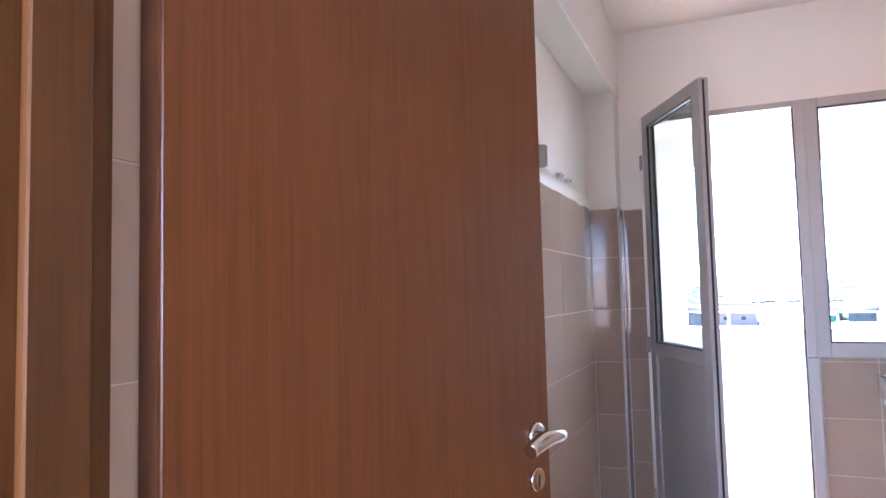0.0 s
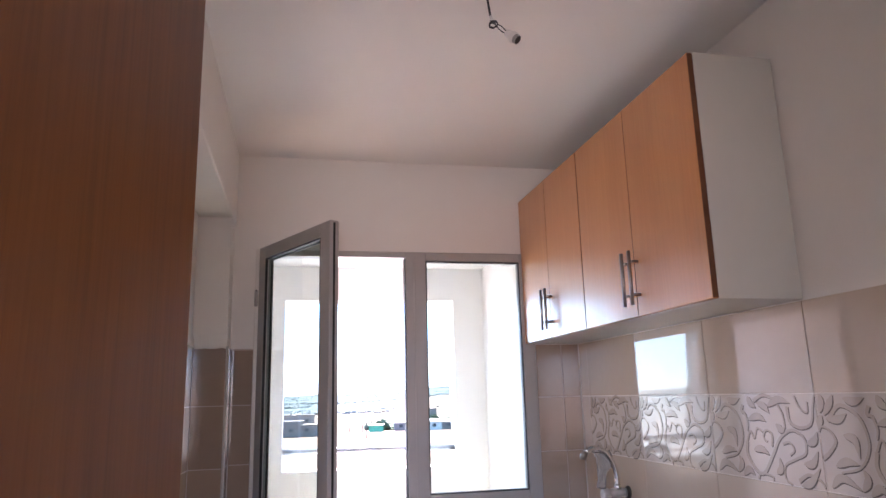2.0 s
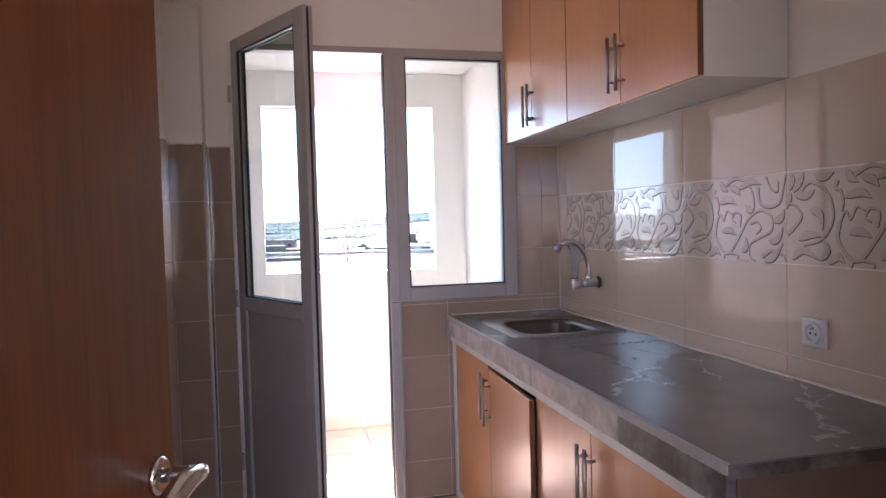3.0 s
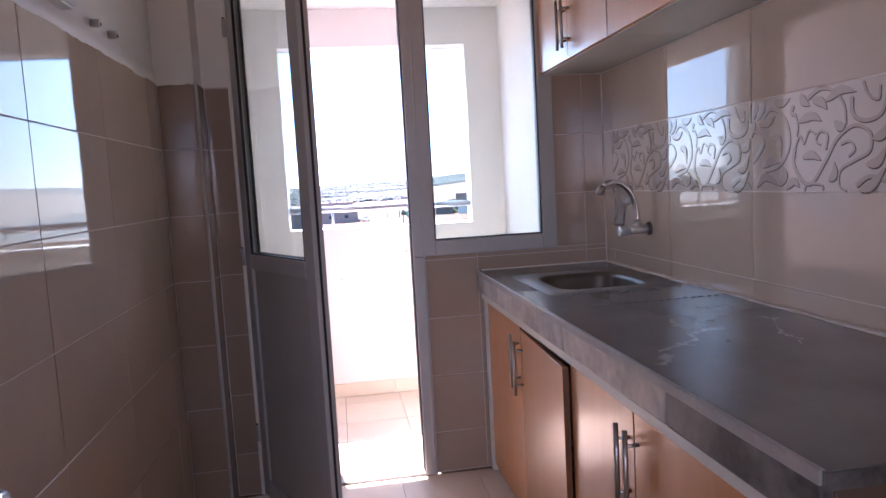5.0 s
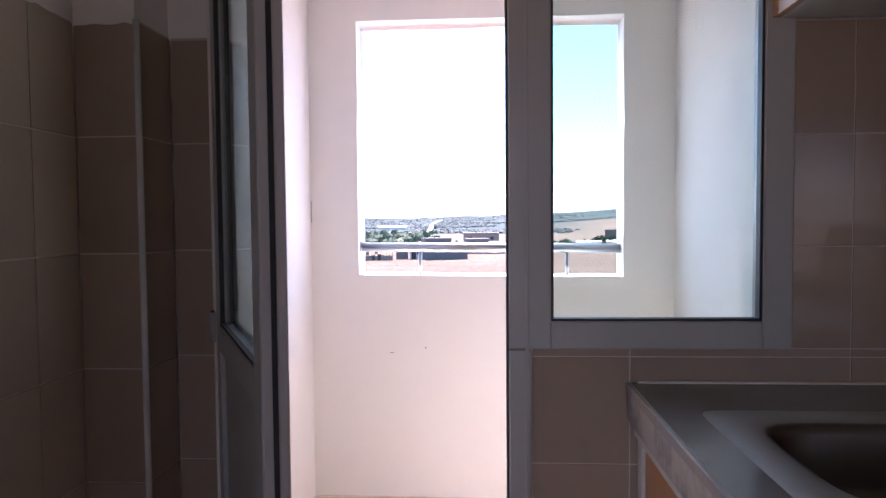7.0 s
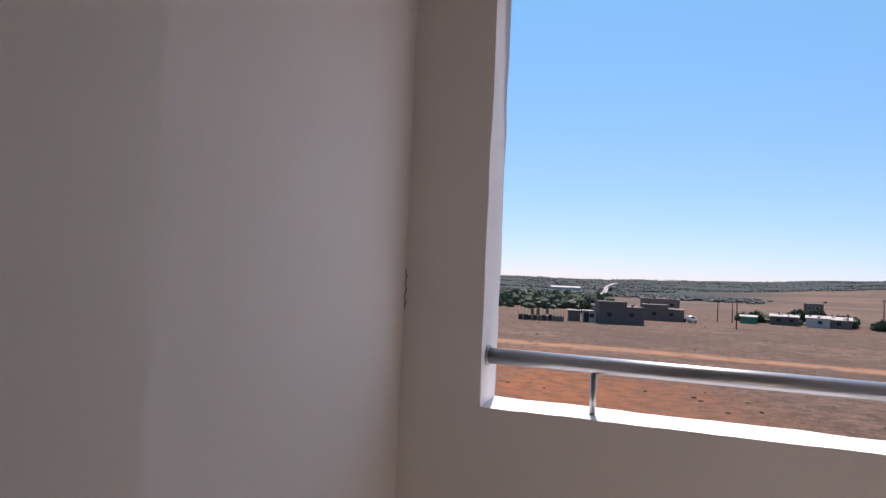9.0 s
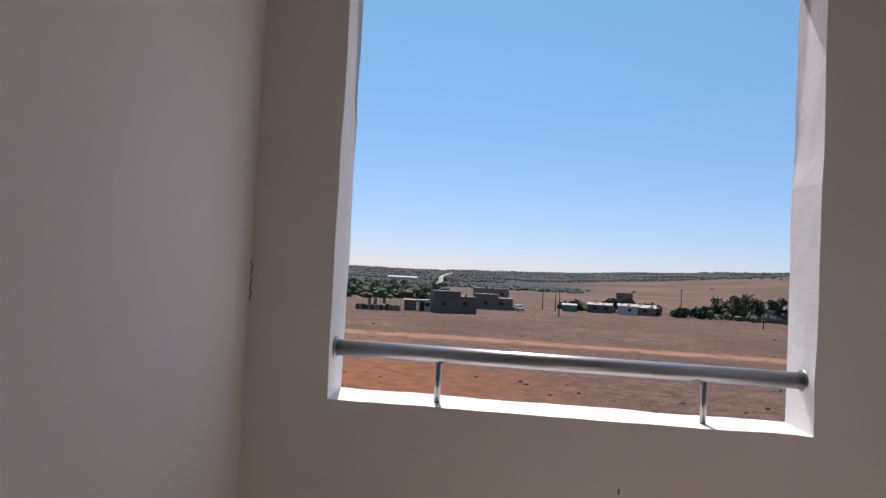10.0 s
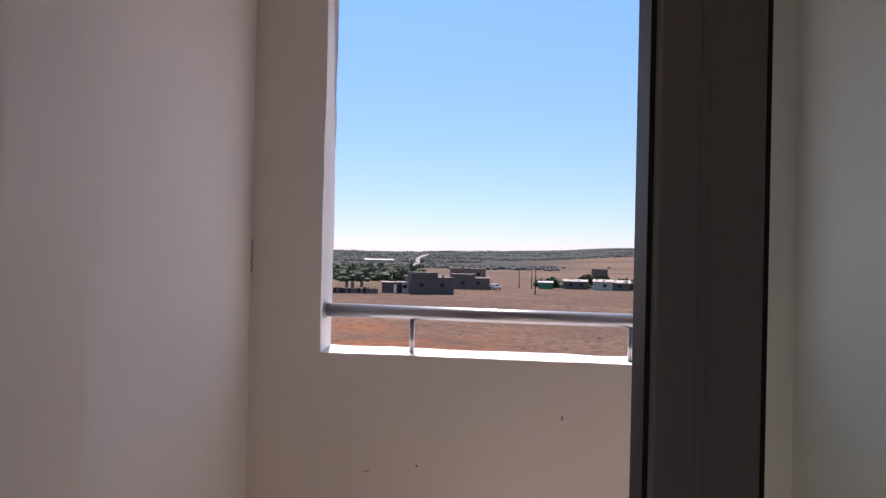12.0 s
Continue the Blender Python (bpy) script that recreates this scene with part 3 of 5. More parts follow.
# ---------------------------------------------------------------- entry door
def entry_door():
    fr = empty("door_1", pose(0, 0, 0), "orange-brown wooden frame of the kitchen doorway", "door frame", "", "structure")
    yo, yi = YS - 0.15, YS + 0.004
    part("jamb", bm_box(DX0, DX0 + 0.030, yo, yi - 0.018, 0, DZ, bevel=0.003), JAMB, fr)
    part("stop", bm_box(DX0 + 0.030, DX0 + 0.044, yo + 0.03, yi - 0.055, 0, DZ - 0.03, bevel=0.002), JAMB, fr)
    part("jamb", bm_box(DX1 - 0.030, DX1, yo, yi, 0, DZ, bevel=0.003), JAMB, fr)
    part("stop", bm_box(DX1 - 0.044, DX1 - 0.030, yo + 0.03, yi - 0.055, 0, DZ - 0.03, bevel=0.002), JAMB, fr)
    part("head", bm_box(DX0 + 0.030, DX1 - 0.030, yo, yi, DZ - 0.03, DZ, bevel=0.003), JAMB, fr)
    for x0, x1 in ((DX0 - 0.06, DX0 + 0.004), (DX1 - 0.004, DX1 + 0.06)):
        part("casing", bm_box(x0, x1, yo - 0.014, yo, 0, DZ + 0.05, bevel=0.004), JAMB, fr)
    part("casing", bm_box(DX0 - 0.06, DX1 + 0.06, yo - 0.014, yo, DZ + 0.05, DZ + 0.11, bevel=0.004), JAMB, fr)
    hx, hy, ex, ey = -1.765, -2.985, -1.530, -2.192
    ang = math.degrees(math.atan2(ey - hy, ex - hx))
    w = math.hypot(ex - hx, ey - hy)
    lf = empty("kitchen_door", pose(hx, hy, 0, 0, 0, ang), "open red-brown wood veneer kitchen door", "door")
    part("door_leaf", bm_box(0, w, 0, 0.044, 0.012, 2.11, bevel=0.003), DOORW, lf)
    part("edge_strip", bm_box(-0.003, 0.0, 0.001, 0.043, 0.012, 2.11), EDGE, lf, "dark brown hinge edge")
    hz, hxx = 1.012, w - 0.052
    for s, name in ((-1, "front"), (1, "back")):
        yy = 0.0 if s < 0 else 0.044
        rb = tube(bmesh.new(), [(hxx, yy, hz), (hxx, yy + s * 0.006, hz), (hxx, yy + s * 0.010, hz)], [0.026, 0.026, 0.020], 24)
        part("rosette", rb, CHROME, lf, "round chrome rosette")
        pts, rad = [], []
        for i in range(13):
            u = i / 12
            x = hxx - 0.118 * max(0, (u - 0.22)) / 0.78
            y = yy + s * (0.010 + 0.052 * min(1, u / 0.25))
            z = hz + 0.016 * math.sin(u * 2.6) - 0.010 * u
            pts.append((x, y, z))
            rad.append(0.0095 if u < 0.2 else 0.0155 - 0.008 * abs(u - 0.7))
        part("lever", tube(bmesh.new(), pts, rad, 14), CHROME, lf, "curved chrome lever")
        kb = tube(bmesh.new(), [(hxx, yy, hz - 0.085), (hxx, yy + s * 0.005, hz - 0.085)], [0.024, 0.022], 20)
        key = part("keyhole_plate", kb, CHROME, lf, "round chrome keyhole plate")
        part("keyhole", bm_box(hxx - 0.003, hxx + 0.003, yy + s * 0.0045, yy + s * 0.0065, hz - 0.098, hz - 0.075), DARK, key)
    part("latch_plate", bm_box(w, w + 0.0015, 0.010, 0.030, hz - 0.11, hz + 0.07), CHROME, lf, "steel latch plate in the edge")
    for z in (0.22, 1.90):
        part("hinge", tube(bmesh.new(), [(-0.010, 0.046, z - 0.05), (-0.010, 0.046, z + 0.05)], 0.007, 10), STEEL, lf)


entry_door()


# ---------------------------------------------------------------- bar handle
def bar_handle(parent, x, y, z0, z1):
    """A steel bar on two posts, standing off a door face that looks towards -x."""
    h = part("handle", tube(bmesh.new(), [(x - 0.032, y, z0), (x - 0.032, y, z1)], 0.006, 12), STEEL, parent, "brushed steel bar handle")
    for z in (z0 + 0.035, z1 - 0.035):
        part("handle_post", tube(bmesh.new(), [(x, y, z), (x - 0.030, y, z)], 0.0045, 8), STEEL, h)


# ---------------------------------------------------------------- wall cabinets
def wall_cabinet(ya, yb, label):
    """Two-door wall unit between y = ya (far) and yb (near)."""
    c = empty("wall_cabinet", pose(0, 0, 0), label, "cabinet", "wall cabinets in a row")
    z0, z1, xf, t = 1.7125, 2.440, -0.262, 0.016
    part("side_panel", bm_box(xf, -0.002, ya - t, ya - 0.001, z0, z1, bevel=0.001), WHITEB, c)
    part("side_panel", bm_box(xf, -0.002, yb + 0.001, yb + t, z0, z1, bevel=0.001), WHITEB, c)
    part("bottom_panel", bm_box(xf, -0.002, yb + t, ya - t, z0, z0 + t, bevel=0.001), WHITEB, c)
    part("top_panel", bm_box(xf, -0.002, yb + t, ya - t, z1 - t, z1, bevel=0.001), WHITEB, c)
    part("back_panel", bm_box(-0.012, -0.003, yb + t, ya - t, z0 + t, z1 - t), WHITEB, c)
    ym = (ya + yb) / 2
    for a, b, hy in ((ya - 0.002, ym + 0.0015, ym + 0.026), (ym - 0.0015, yb + 0.002, ym - 0.026)):
        d = part("door", bm_box(xf - 0.019, xf - 0.001, b, a, z0 + 0.001, z1 - 0.002, bevel=0.0015), ORANGE, c, "orange wood laminate door")
        part("edge_band", bm_box(xf - 0.0185, xf - 0.0015, b - 0.0008, b + 0.0004, z0 + 0.003, z1 - 0.004), EDGE, d, "dark brown edge band")
        bar_handle(d, xf - 0.019, hy, z0 + 0.035, z0 + 0.215)
    return c


wall_cabinet(-0.003, -0.753, "white wall cabinet with two orange laminate doors beside the window")
wall_cabinet(-0.755, -1.600, "wide white wall cabinet with two orange laminate doors")


# ---------------------------------------------------------------- base cabinets and worktop
def base_unit(ya, yb, mid_y, label, ajar):
    c = empty("base_cabinet", pose(0, 0, 0), label, "cabinet", "base cabinets under the worktop")
    xf, z0, z1, t = -0.545, 0.06, 0.760, 0.016
    part("side_panel", bm_box(xf, -0.02, ya - t, ya - 0.001, 0.0, z1), WHITEB, c)
    part("side_panel", bm_box(xf, -0.02, yb + 0.001, yb + t, 0.0, z1), WHITEB, c)
    part("bottom_panel", bm_box(xf, -0.02, yb + t, ya - t, z0, z0 + t), WHITEB, c)
    part("plinth", bm_box(xf + 0.03, xf + 0.045, yb + t, ya - t, 0.0, z0), EDGE, c, "dark brown plinth")
    ym = mid_y
    for i, (a, b, hy) in enumerate(((ya - 0.003, ym + 0.002, ym + 0.024), (ym - 0.002, yb + 0.003, ym - 0.024))):
        d = part("door", bm_box(-0.018, 0.0, b - a, 0, 0, z1 - 0.004 - 0.035, bevel=0.0015), ORANGE, c, "orange wood laminate door")
        loose = bool(i and ajar)
        # the loose door sags and stands off at its near edge
        d.matrix_basis = pose(xf - 0.002, a, 0.035 - (0.014 if loose else 0.0), 0, 0, -ajar if loose else 0.0)
        part("edge_band", bm_box(-0.0175, -0.0005, b - a - 0.0008, b - a + 0.0005, 0.002, z1 - 0.042), EDGE, d, "dark brown edge band")
        bar_handle(d, -0.018, hy - a, 0.490, 0.685)
    return c


base_unit(-0.045, -1.095, -0.57, "white base cabinet with orange doors, one hanging loose", 2.3)
base_unit(-1.100, -2.060, -1.51, "white base cabinet with two closed orange doors", 0.0)
for ya, yb, xb, top, mt, lb in ((-0.043, -0.012, -0.02, 0.764, WHITEB, "white upright end panel beside the window wall"), (-2.098, -2.064, -0.50, 0.764, WHITEB, "rough white upright end post under the worktop"),
                                (-2.140, -2.1, -0.02, 0.863, BRICKEND, "dark brown end panel closing the counter")):
    ep = empty("end_panel", pose(-0.5745, ya, 0), lb, "panel")
    part("board", bm_box(0.0008, xb + 0.5745, 0, yb - ya, 0, top, bevel=0.002), mt, ep)
    part("edge_band", bm_box(0, 0.0007, 0.001, yb - ya - 0.001, 0.001, min(top, 0.797) - 0.001), mt, ep)


tagged(part("batten", bm_box(-0.583, -0.555, -2.11, -0.012, 0.764, 0.798, bevel=0.003), WHITEB), "white batten under the worktop edge", "batten")


def worktop():
    wt = empty("worktop", pose(0, 0, 0), "grey marble worktop with white veins and a thick edge", "worktop")
    x0, x1, y0, y1, z = -0.596, -0.012, -2.145, -0.012, 0.888
    sx0, sx1, sy0, sy1 = -0.500, -0.070, -0.760, -0.250
    bm = bmesh.new()
    for a, b, c, d in ((x0, sx0, y0, y1), (sx1, x1, y0, y1), (sx0, sx1, y0, sy0), (sx0, sx1, sy1, y1)):
        box(bm, a, b, c, d, z - 0.024, z)
    bmesh.ops.remove_doubles(bm, verts=bm.verts, dist=0.0005)
    part("slab", bm, MARBLE, wt)
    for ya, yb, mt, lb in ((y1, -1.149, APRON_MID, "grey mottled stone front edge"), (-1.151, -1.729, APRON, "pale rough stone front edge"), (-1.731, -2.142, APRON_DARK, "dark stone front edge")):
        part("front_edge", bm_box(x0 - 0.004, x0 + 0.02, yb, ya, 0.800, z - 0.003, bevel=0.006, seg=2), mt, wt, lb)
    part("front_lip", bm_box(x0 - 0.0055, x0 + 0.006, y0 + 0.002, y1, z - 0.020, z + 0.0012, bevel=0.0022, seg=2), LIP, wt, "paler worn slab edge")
    # thin dark strip added over the slab's end face
    part("end_edge", bm_box(x0 + 0.001, x1, y0 - 0.003, y0 - 0.0002, z - 0.026, z - 0.0015), APRON_DARK, wt, "thin dark strip over the slab end")
    # row of cut marks across the slab
    bm = bmesh.new()
    for i in range(17):
        cx = -0.45 + i * 0.026
        box(bm, cx, cx + 0.015, -0.990 + 0.004 * (i % 2), -0.982 + 0.004 * (i % 2), z, z + 0.0012)
    tagged(part("cut_mark", bm, DARK, wt, "row of dark saw marks"), "", "", "", "stuff")
    # pale mortar left along the joint with the tiles
    bm = bmesh.new()
    rnd = random.Random(5)
    y = y1
    while y > y0 + 0.05:
        l = rnd.uniform(0.05, 0.16)
        box(bm, x1 - rnd.uniform(0.004, 0.010), x1 + 0.010, y - l, y, z - 0.002, z + rnd.uniform(0.003, 0.006), bevel=0.002)
        y -= l
    box(bm, x0 + 0.02, x1, y1 - 0.006, y1 + 0.010, z - 0.002, z + 0.004, bevel=0.002)
    tagged(part("mortar_joint", bm, GROUT, wt, "pale mortar bead along the tiles"), "", "", "", "stuff")


worktop()


def sink():
    """Pressed steel basin with a flat rim, set into the worktop."""
    s = empty("sink", pose(-0.273, -0.505, 0.888), "stainless steel sink basin set into grey marble", "sink")
    n = 48

    def ring(bm, hx, hy, r, z):
        out = []
        for k in range(n):
            a = 2 * math.pi * k / n
            ca, sa = math.cos(a), math.sin(a)
            e = 2.0 / r
            out.append(bm.verts.new((hx * math.copysign(abs(ca) ** e, ca), hy * math.copysign(abs(sa) ** e, sa), z)))
        return out

    bm = bmesh.new()
    prof = ((0.238, 0.268, 14, -0.001), (0.2375, 0.2675, 14, 0.0007), (0.172, 0.188, 4.4, 0.0007), (0.162, 0.182, 4.4, -0.003), (0.156, 0.176, 4.2, -0.02),
            (0.149, 0.168, 4.0, -0.11), (0.136, 0.155, 3.8, -0.137), (0.100, 0.118, 3.4, -0.146), (0.040, 0.040, 2, -0.150))
    rs = [ring(bm, *p) for p in prof]
    for a, b in zip(rs, rs[1:]):
        for k in range(n):
            f = bm.faces.new((a[k], a[(k + 1) % n], b[(k + 1) % n], b[k]))
            f.smooth = True
    bm.faces.new(rs[-1])
    rim = part("basin", bm, SINKM, s)
    rim.data.materials.append(DUSTY)
    for f in rim.data.polygons:
        if f.center.z > -0.0005:
            f.material_index = 1
    d = part("drain", tube(bmesh.new(), [(0, 0, -0.151), (0, 0, -0.1475), (0, 0, -0.147)], [0.036, 0.036, 0.030], 24), CHROME, s, "round chrome drain")
    part("drain_hole", tube(bmesh.new(), [(0, 0, -0.1475), (0, 0, -0.1462)], 0.012, 12), DARK, d)
    bm = bmesh.new()
    rnd = random.Random(11)
    for i in range(46):
        u = rnd.random() ** 1.3
        x, y = -0.17 + 0.38 * u + rnd.uniform(-0.01, 0.01), -0.283 + rnd.gauss(0, 0.011) + 0.012 * math.sin(u * 9)
        r = rnd.choice((0.004, 0.006, 0.009, 0.014, 0.020)) * rnd.uniform(0.7, 1.1) * (0.78 - 0.35 * u)
        m4 = Matrix.Translation((x, y, 0.0012)) @ Matrix.Rotation(rnd.uniform(-0.5, 0.5), 4, 'Z') @ Matrix.Diagonal((r * 1.5, r * 0.55, 0.0016 + r * 0.16, 1))
        for v in bmesh.ops.create_icosphere(bm, subdivisions=2, radius=1, matrix=m4)["verts"]:
            v.co += noise.noise_vector(v.co * 160) * r * 0.35
    for f in bm.faces:
        f.smooth = True
    tagged(part("sealant", bm, SEAL, s, "crumbled grey sealant along the rim"), "", "", "", "stuff")


sink()


def tap():
    """Wall tap: flange, body, cross knob and a swan-neck spout."""
    t = empty("wall_tap", pose(0, -0.433, 1.057), "chrome wall tap with swan-neck spout and torn film", "tap")
    part("flange", tube(bmesh.new(), [(-0.001, 0, 0), (-0.006, 0, 0), (-0.012, 0, 0)], [0.027, 0.026, 0.018], 24), DARKMETAL, t, "dark wall flange")
    part("body", tube(bmesh.new(), [(-0.010, 0, 0), (-0.030, 0, 0), (-0.045, 0, 0), (-0.075, 0, 0), (-0.088, 0, 0)], [0.0175, 0.0175, 0.020, 0.020, 0.016], 18), FOGGED, t)
    part("knob", tube(bmesh.new(), [(-0.088, 0, 0), (-0.091, 0, -0.001), (-0.116, 0, -0.004), (-0.122, 0, -0.004), (-0.1225, 0, -0.004)], [0.016, 0.0215, 0.0225, 0.019, 0.013], 10), FOGGED, t, "fluted chrome knob")
    part("collar", tube(bmesh.new(), [(-0.048, 0, 0.014), (-0.048, 0, 0.034)], [0.0165, 0.0145], 14), CHROME, t, "chrome collar nut")
    sp = [(-0.048, 0, 0.030)] + [(-0.141 + 0.093 * math.cos(a), 0, 0.042 + 0.142 * math.sin(a)) for a in (radians(118 * i / 18) for i in range(19))]
    part("spout", tube(bmesh.new(), sp, 0.0112, 14), CHROME, t, "curved chrome spout")
    part("nozzle", tube(bmesh.new(), [(-0.182, 0, 0.170), (-0.193, 0, 0.155), (-0.197, 0, 0.140)], [0.0125, 0.0145, 0.0135], 14), STEEL, t)
    # torn film hanging between spout and knob
    bm = bmesh.new()
    rows = []
    for i in range(15):
        u = i / 14
        row = []
        for k in range(8):
            v = k / 7 - 0.5
            p = Vector((-0.112 + 0.012 * math.sin(u * 5) + v * (0.085 - 0.055 * u), 0.004 + 0.010 * math.sin(u * 9 + v * 5), 0.172 - 0.152 * u))
            p += noise.noise_vector(p * 45) * 0.010
            row.append(bm.verts.new(p))
        rows.append(row)
    for a, b in zip(rows, rows[1:]):
        for k in range(7):
            bm.faces.new((a[k], a[k + 1], b[k + 1], b[k])).smooth = True
    film = part("plastic_film", bm, FILMM, t, "torn clear plastic film")
    film.modifiers.new("thickness", 'SOLIDIFY').thickness = 0.0006


tap()


def socket(y, z):
    s = empty("socket", pose(0, y, z), "white plastic wall socket on cream tile", "socket")
    part("frame", bm_box(-0.010, -0.0005, -0.041, 0.041, -0.037, 0.037, bevel=0.003, seg=2), PLASTIC, s)
    bm = bmesh.new()
    n = 28
    rings = []
    for r, x in ((0.0300, -0.0098), (0.0285, -0.0165), (0.0225, -0.0165), (0.0205, -0.0104), (0.0, -0.0104)):
        if r == 0.0:
            rings.append([bm.verts.new((x, 0, 0))] * n)
        else:
            rings.append([bm.verts.new((x, r * math.cos(2 * math.pi * k / n), r * math.sin(2 * math.pi * k / n))) for k in range(n)])
    for a, b in zip(rings, rings[1:]):
        for k in range(n):
            q = [a[k], a[(k + 1) % n], b[(k + 1) % n], b[k]]
            bm.faces.new(q[:3] if q[2] is q[3] else q)
    insert = part("insert", bm, PLASTIC, s)
    part("earth_pin", tube(bmesh.new(), [(-0.0104, 0, 0.011), (-0.019, 0, 0.011)], 0.0028, 8), STEEL, insert)
    for dy in (-0.0095, 0.0095):
        part("contact_hole", tube(bmesh.new(), [(-0.0102, dy, -0.003), (-0.0112, dy, -0.003)], 0.0036, 10), DARK, insert)


socket(-1.695, 1.024)


def pendant():
    """Bare lamp holder on its twisted flex."""
    p = empty("lamp_holder", pose(-0.808, -1.587, 2.447), "white bare lamp holder hanging on black flex", "lamp holder")
    d = Vector((0.58, -0.42, -0.66)).normalized()
    side, up = Vector((0.93, -0.36, 0)), Vector((0, 0, 1))
    knot, top = side * -0.052 + up * 0.042, side * -0.072 + up * 0.184
    part("holder", tube(bmesh.new(), [d * -0.024, d * -0.019, d * -0.004, d * 0.001, d * 0.009, d * 0.011], [0.006, 0.011, 0.014, 0.0165, 0.0165, 0.014], 20), PLASTIC, p, "white plastic body")
    part("thread_sleeve", tube(bmesh.new(), [d * 0.010, d * 0.013, d * 0.014, d * 0.017, d * 0.018, d * 0.021], [0.0135, 0.0135, 0.0125, 0.0135, 0.0125, 0.0135], 20), CONDUIT, p, "ribbed sleeve")
    part("socket_mouth", tube(bmesh.new(), [d * 0.021, d * 0.0216], 0.0115, 16), DARK, p)
    for sgn in (-1, 1):
        off = (side * 0.6 + up * 0.8) * 0.0022 * sgn
        pts = [d * -0.022 * (1 - u) + (knot + side * 0.010) * u + off * (1 + 1.5 * math.sin(math.pi * u)) for u in (i / 7 for i in range(8))]
        for i in range(30):
            w = i / 29 * 2 * math.pi * 2.15
            pts.append(knot + (side * math.cos(w) + up * math.sin(w) * 0.85) * (0.0105 + 0.0012 * sgn) + Vector((0.3, 0.9, 0)) * (0.007 * (i / 29 - 0.5)) + off)
        pts += [(knot + up * 0.010 - side * 0.004) * (1 - u) + top * u + off for u in (i / 9 for i in range(10))]
        part("flex", tube(bmesh.new(), pts, 0.0016, 6), DARK, p, "black knotted wire")
    j = knot + up * 0.014 - side * 0.003
    part("connector", tube(bmesh.new(), [j, j + (top - knot) * 0.10], 0.0042, 10), PLASTIC, p, "small white wire connector")
    j = knot * 0.35 + top * 0.65
    part("ceiling_ferrule", tube(bmesh.new(), [j, j + (top - j) * 0.5], [0.0045, 0.006], 10), CONDUIT, p, "grey ferrule")
    part("ceiling_cap", tube(bmesh.new(), [top + up * 0.001, top - up * 0.008], [0.016, 0.010], 16), PLASTIC, p)


pendant()


def pipe_stub(y, z):
    c = empty("pipe_stub", pose(XL - TT, y, z), "short white plastic pipe stub with a dark bore", "conduit", "conduit stubs above the tiles")
    part("sleeve", tube(bmesh.new(), [(0, 0, 0), (0.022, 0, -0.001), (0.026, 0, -0.002)], [0.012, 0.012, 0.0105], 14), PLASTIC, c)
    part("bore", tube(bmesh.new(), [(0.0255, 0, -0.002), (0.0268, 0, -0.002)], 0.0075, 12), DARK, c)


pipe_stub(-0.800, 1.775)
pipe_stub(-0.650, 1.775)
sw = empty("junction_box", pose(XL - TT, -1.06, 1.80), "white plastic junction box above the tiles", "junction box")
part("box_body", bm_box(0, 0.032, -0.045, 0.045, -0.045, 0.045, bevel=0.004, seg=2), PLASTIC, sw)
part("cover", bm_box(0.032, 0.038, -0.040, 0.040, -0.040, 0.040, bevel=0.002), PLASTIC, sw)


# ---------------------------------------------------------------- balcony rail
def rail():
    r = empty("handrail", pose(0, 0, 0), "grey satin steel handrail on two short posts", "handrail")
    def fall(x):
        return SILL_FALL * (x - OX0) / (OX1 - OX0)

    part("tube", tube(bmesh.new(), [(OX0 + 0.002, 1.352, 1.152), (OX1 - 0.002, 1.352, 1.152 - SILL_FALL)], 0.020, 20), RAILM, r)
    for x in (-1.206, -0.573):
        part("post", tube(bmesh.new(), [(x, 1.352, OZ0 - 0.006 - fall(x)), (x, 1.352, 1.136 - fall(x))], 0.0075, 12), RAILM, r)
    for x, s in ((OX0, 1), (OX1, -1)):
        part("wall_flange", tube(bmesh.new(), [(x - s * 0.004, 1.352, 1.152 - fall(x)), (x + s * 0.006, 1.352, 1.152 - fall(x))], 0.026, 16), RAILM, r)


rail()


# ---------------------------------------------------------------- open country beyond the balcony
GZ = -7.0


def smooth(a, b, v):
    u = max(0.0, min(1.0, (v - a) / (b - a)))
    return u * u * (3 - 2 * u)


def land(x, y):
    """Height of the ground: a flat dry field, then low hills that rise to the east."""
    r = math.hypot(x, y)
    az = math.degrees(math.atan2(x, max(y, 1e-6))) if y > 0 else (90.0 if x > 0 else -90.0)
    h = GZ
    if r > 30:
        h += 0.25 * noise.noise(Vector((x * 0.02, y * 0.02, 0))) * smooth(30, 90, r)
    slope = smooth(2, 26, az)
    h += 27 * slope * smooth(330, 1150, r)
    ridge = 14 + 30 * smooth(-14, 24, az)
    h += ridge * smooth(1300, 2700, r) * (0.85 + 0.35 * noise.noise(Vector((x * 0.0022, y * 0.0022, 3))))
    if r > 300:
        h += 5.0 * noise.noise(Vector((x * 0.005, y * 0.005, 7))) * smooth(300, 900, r)
    return h


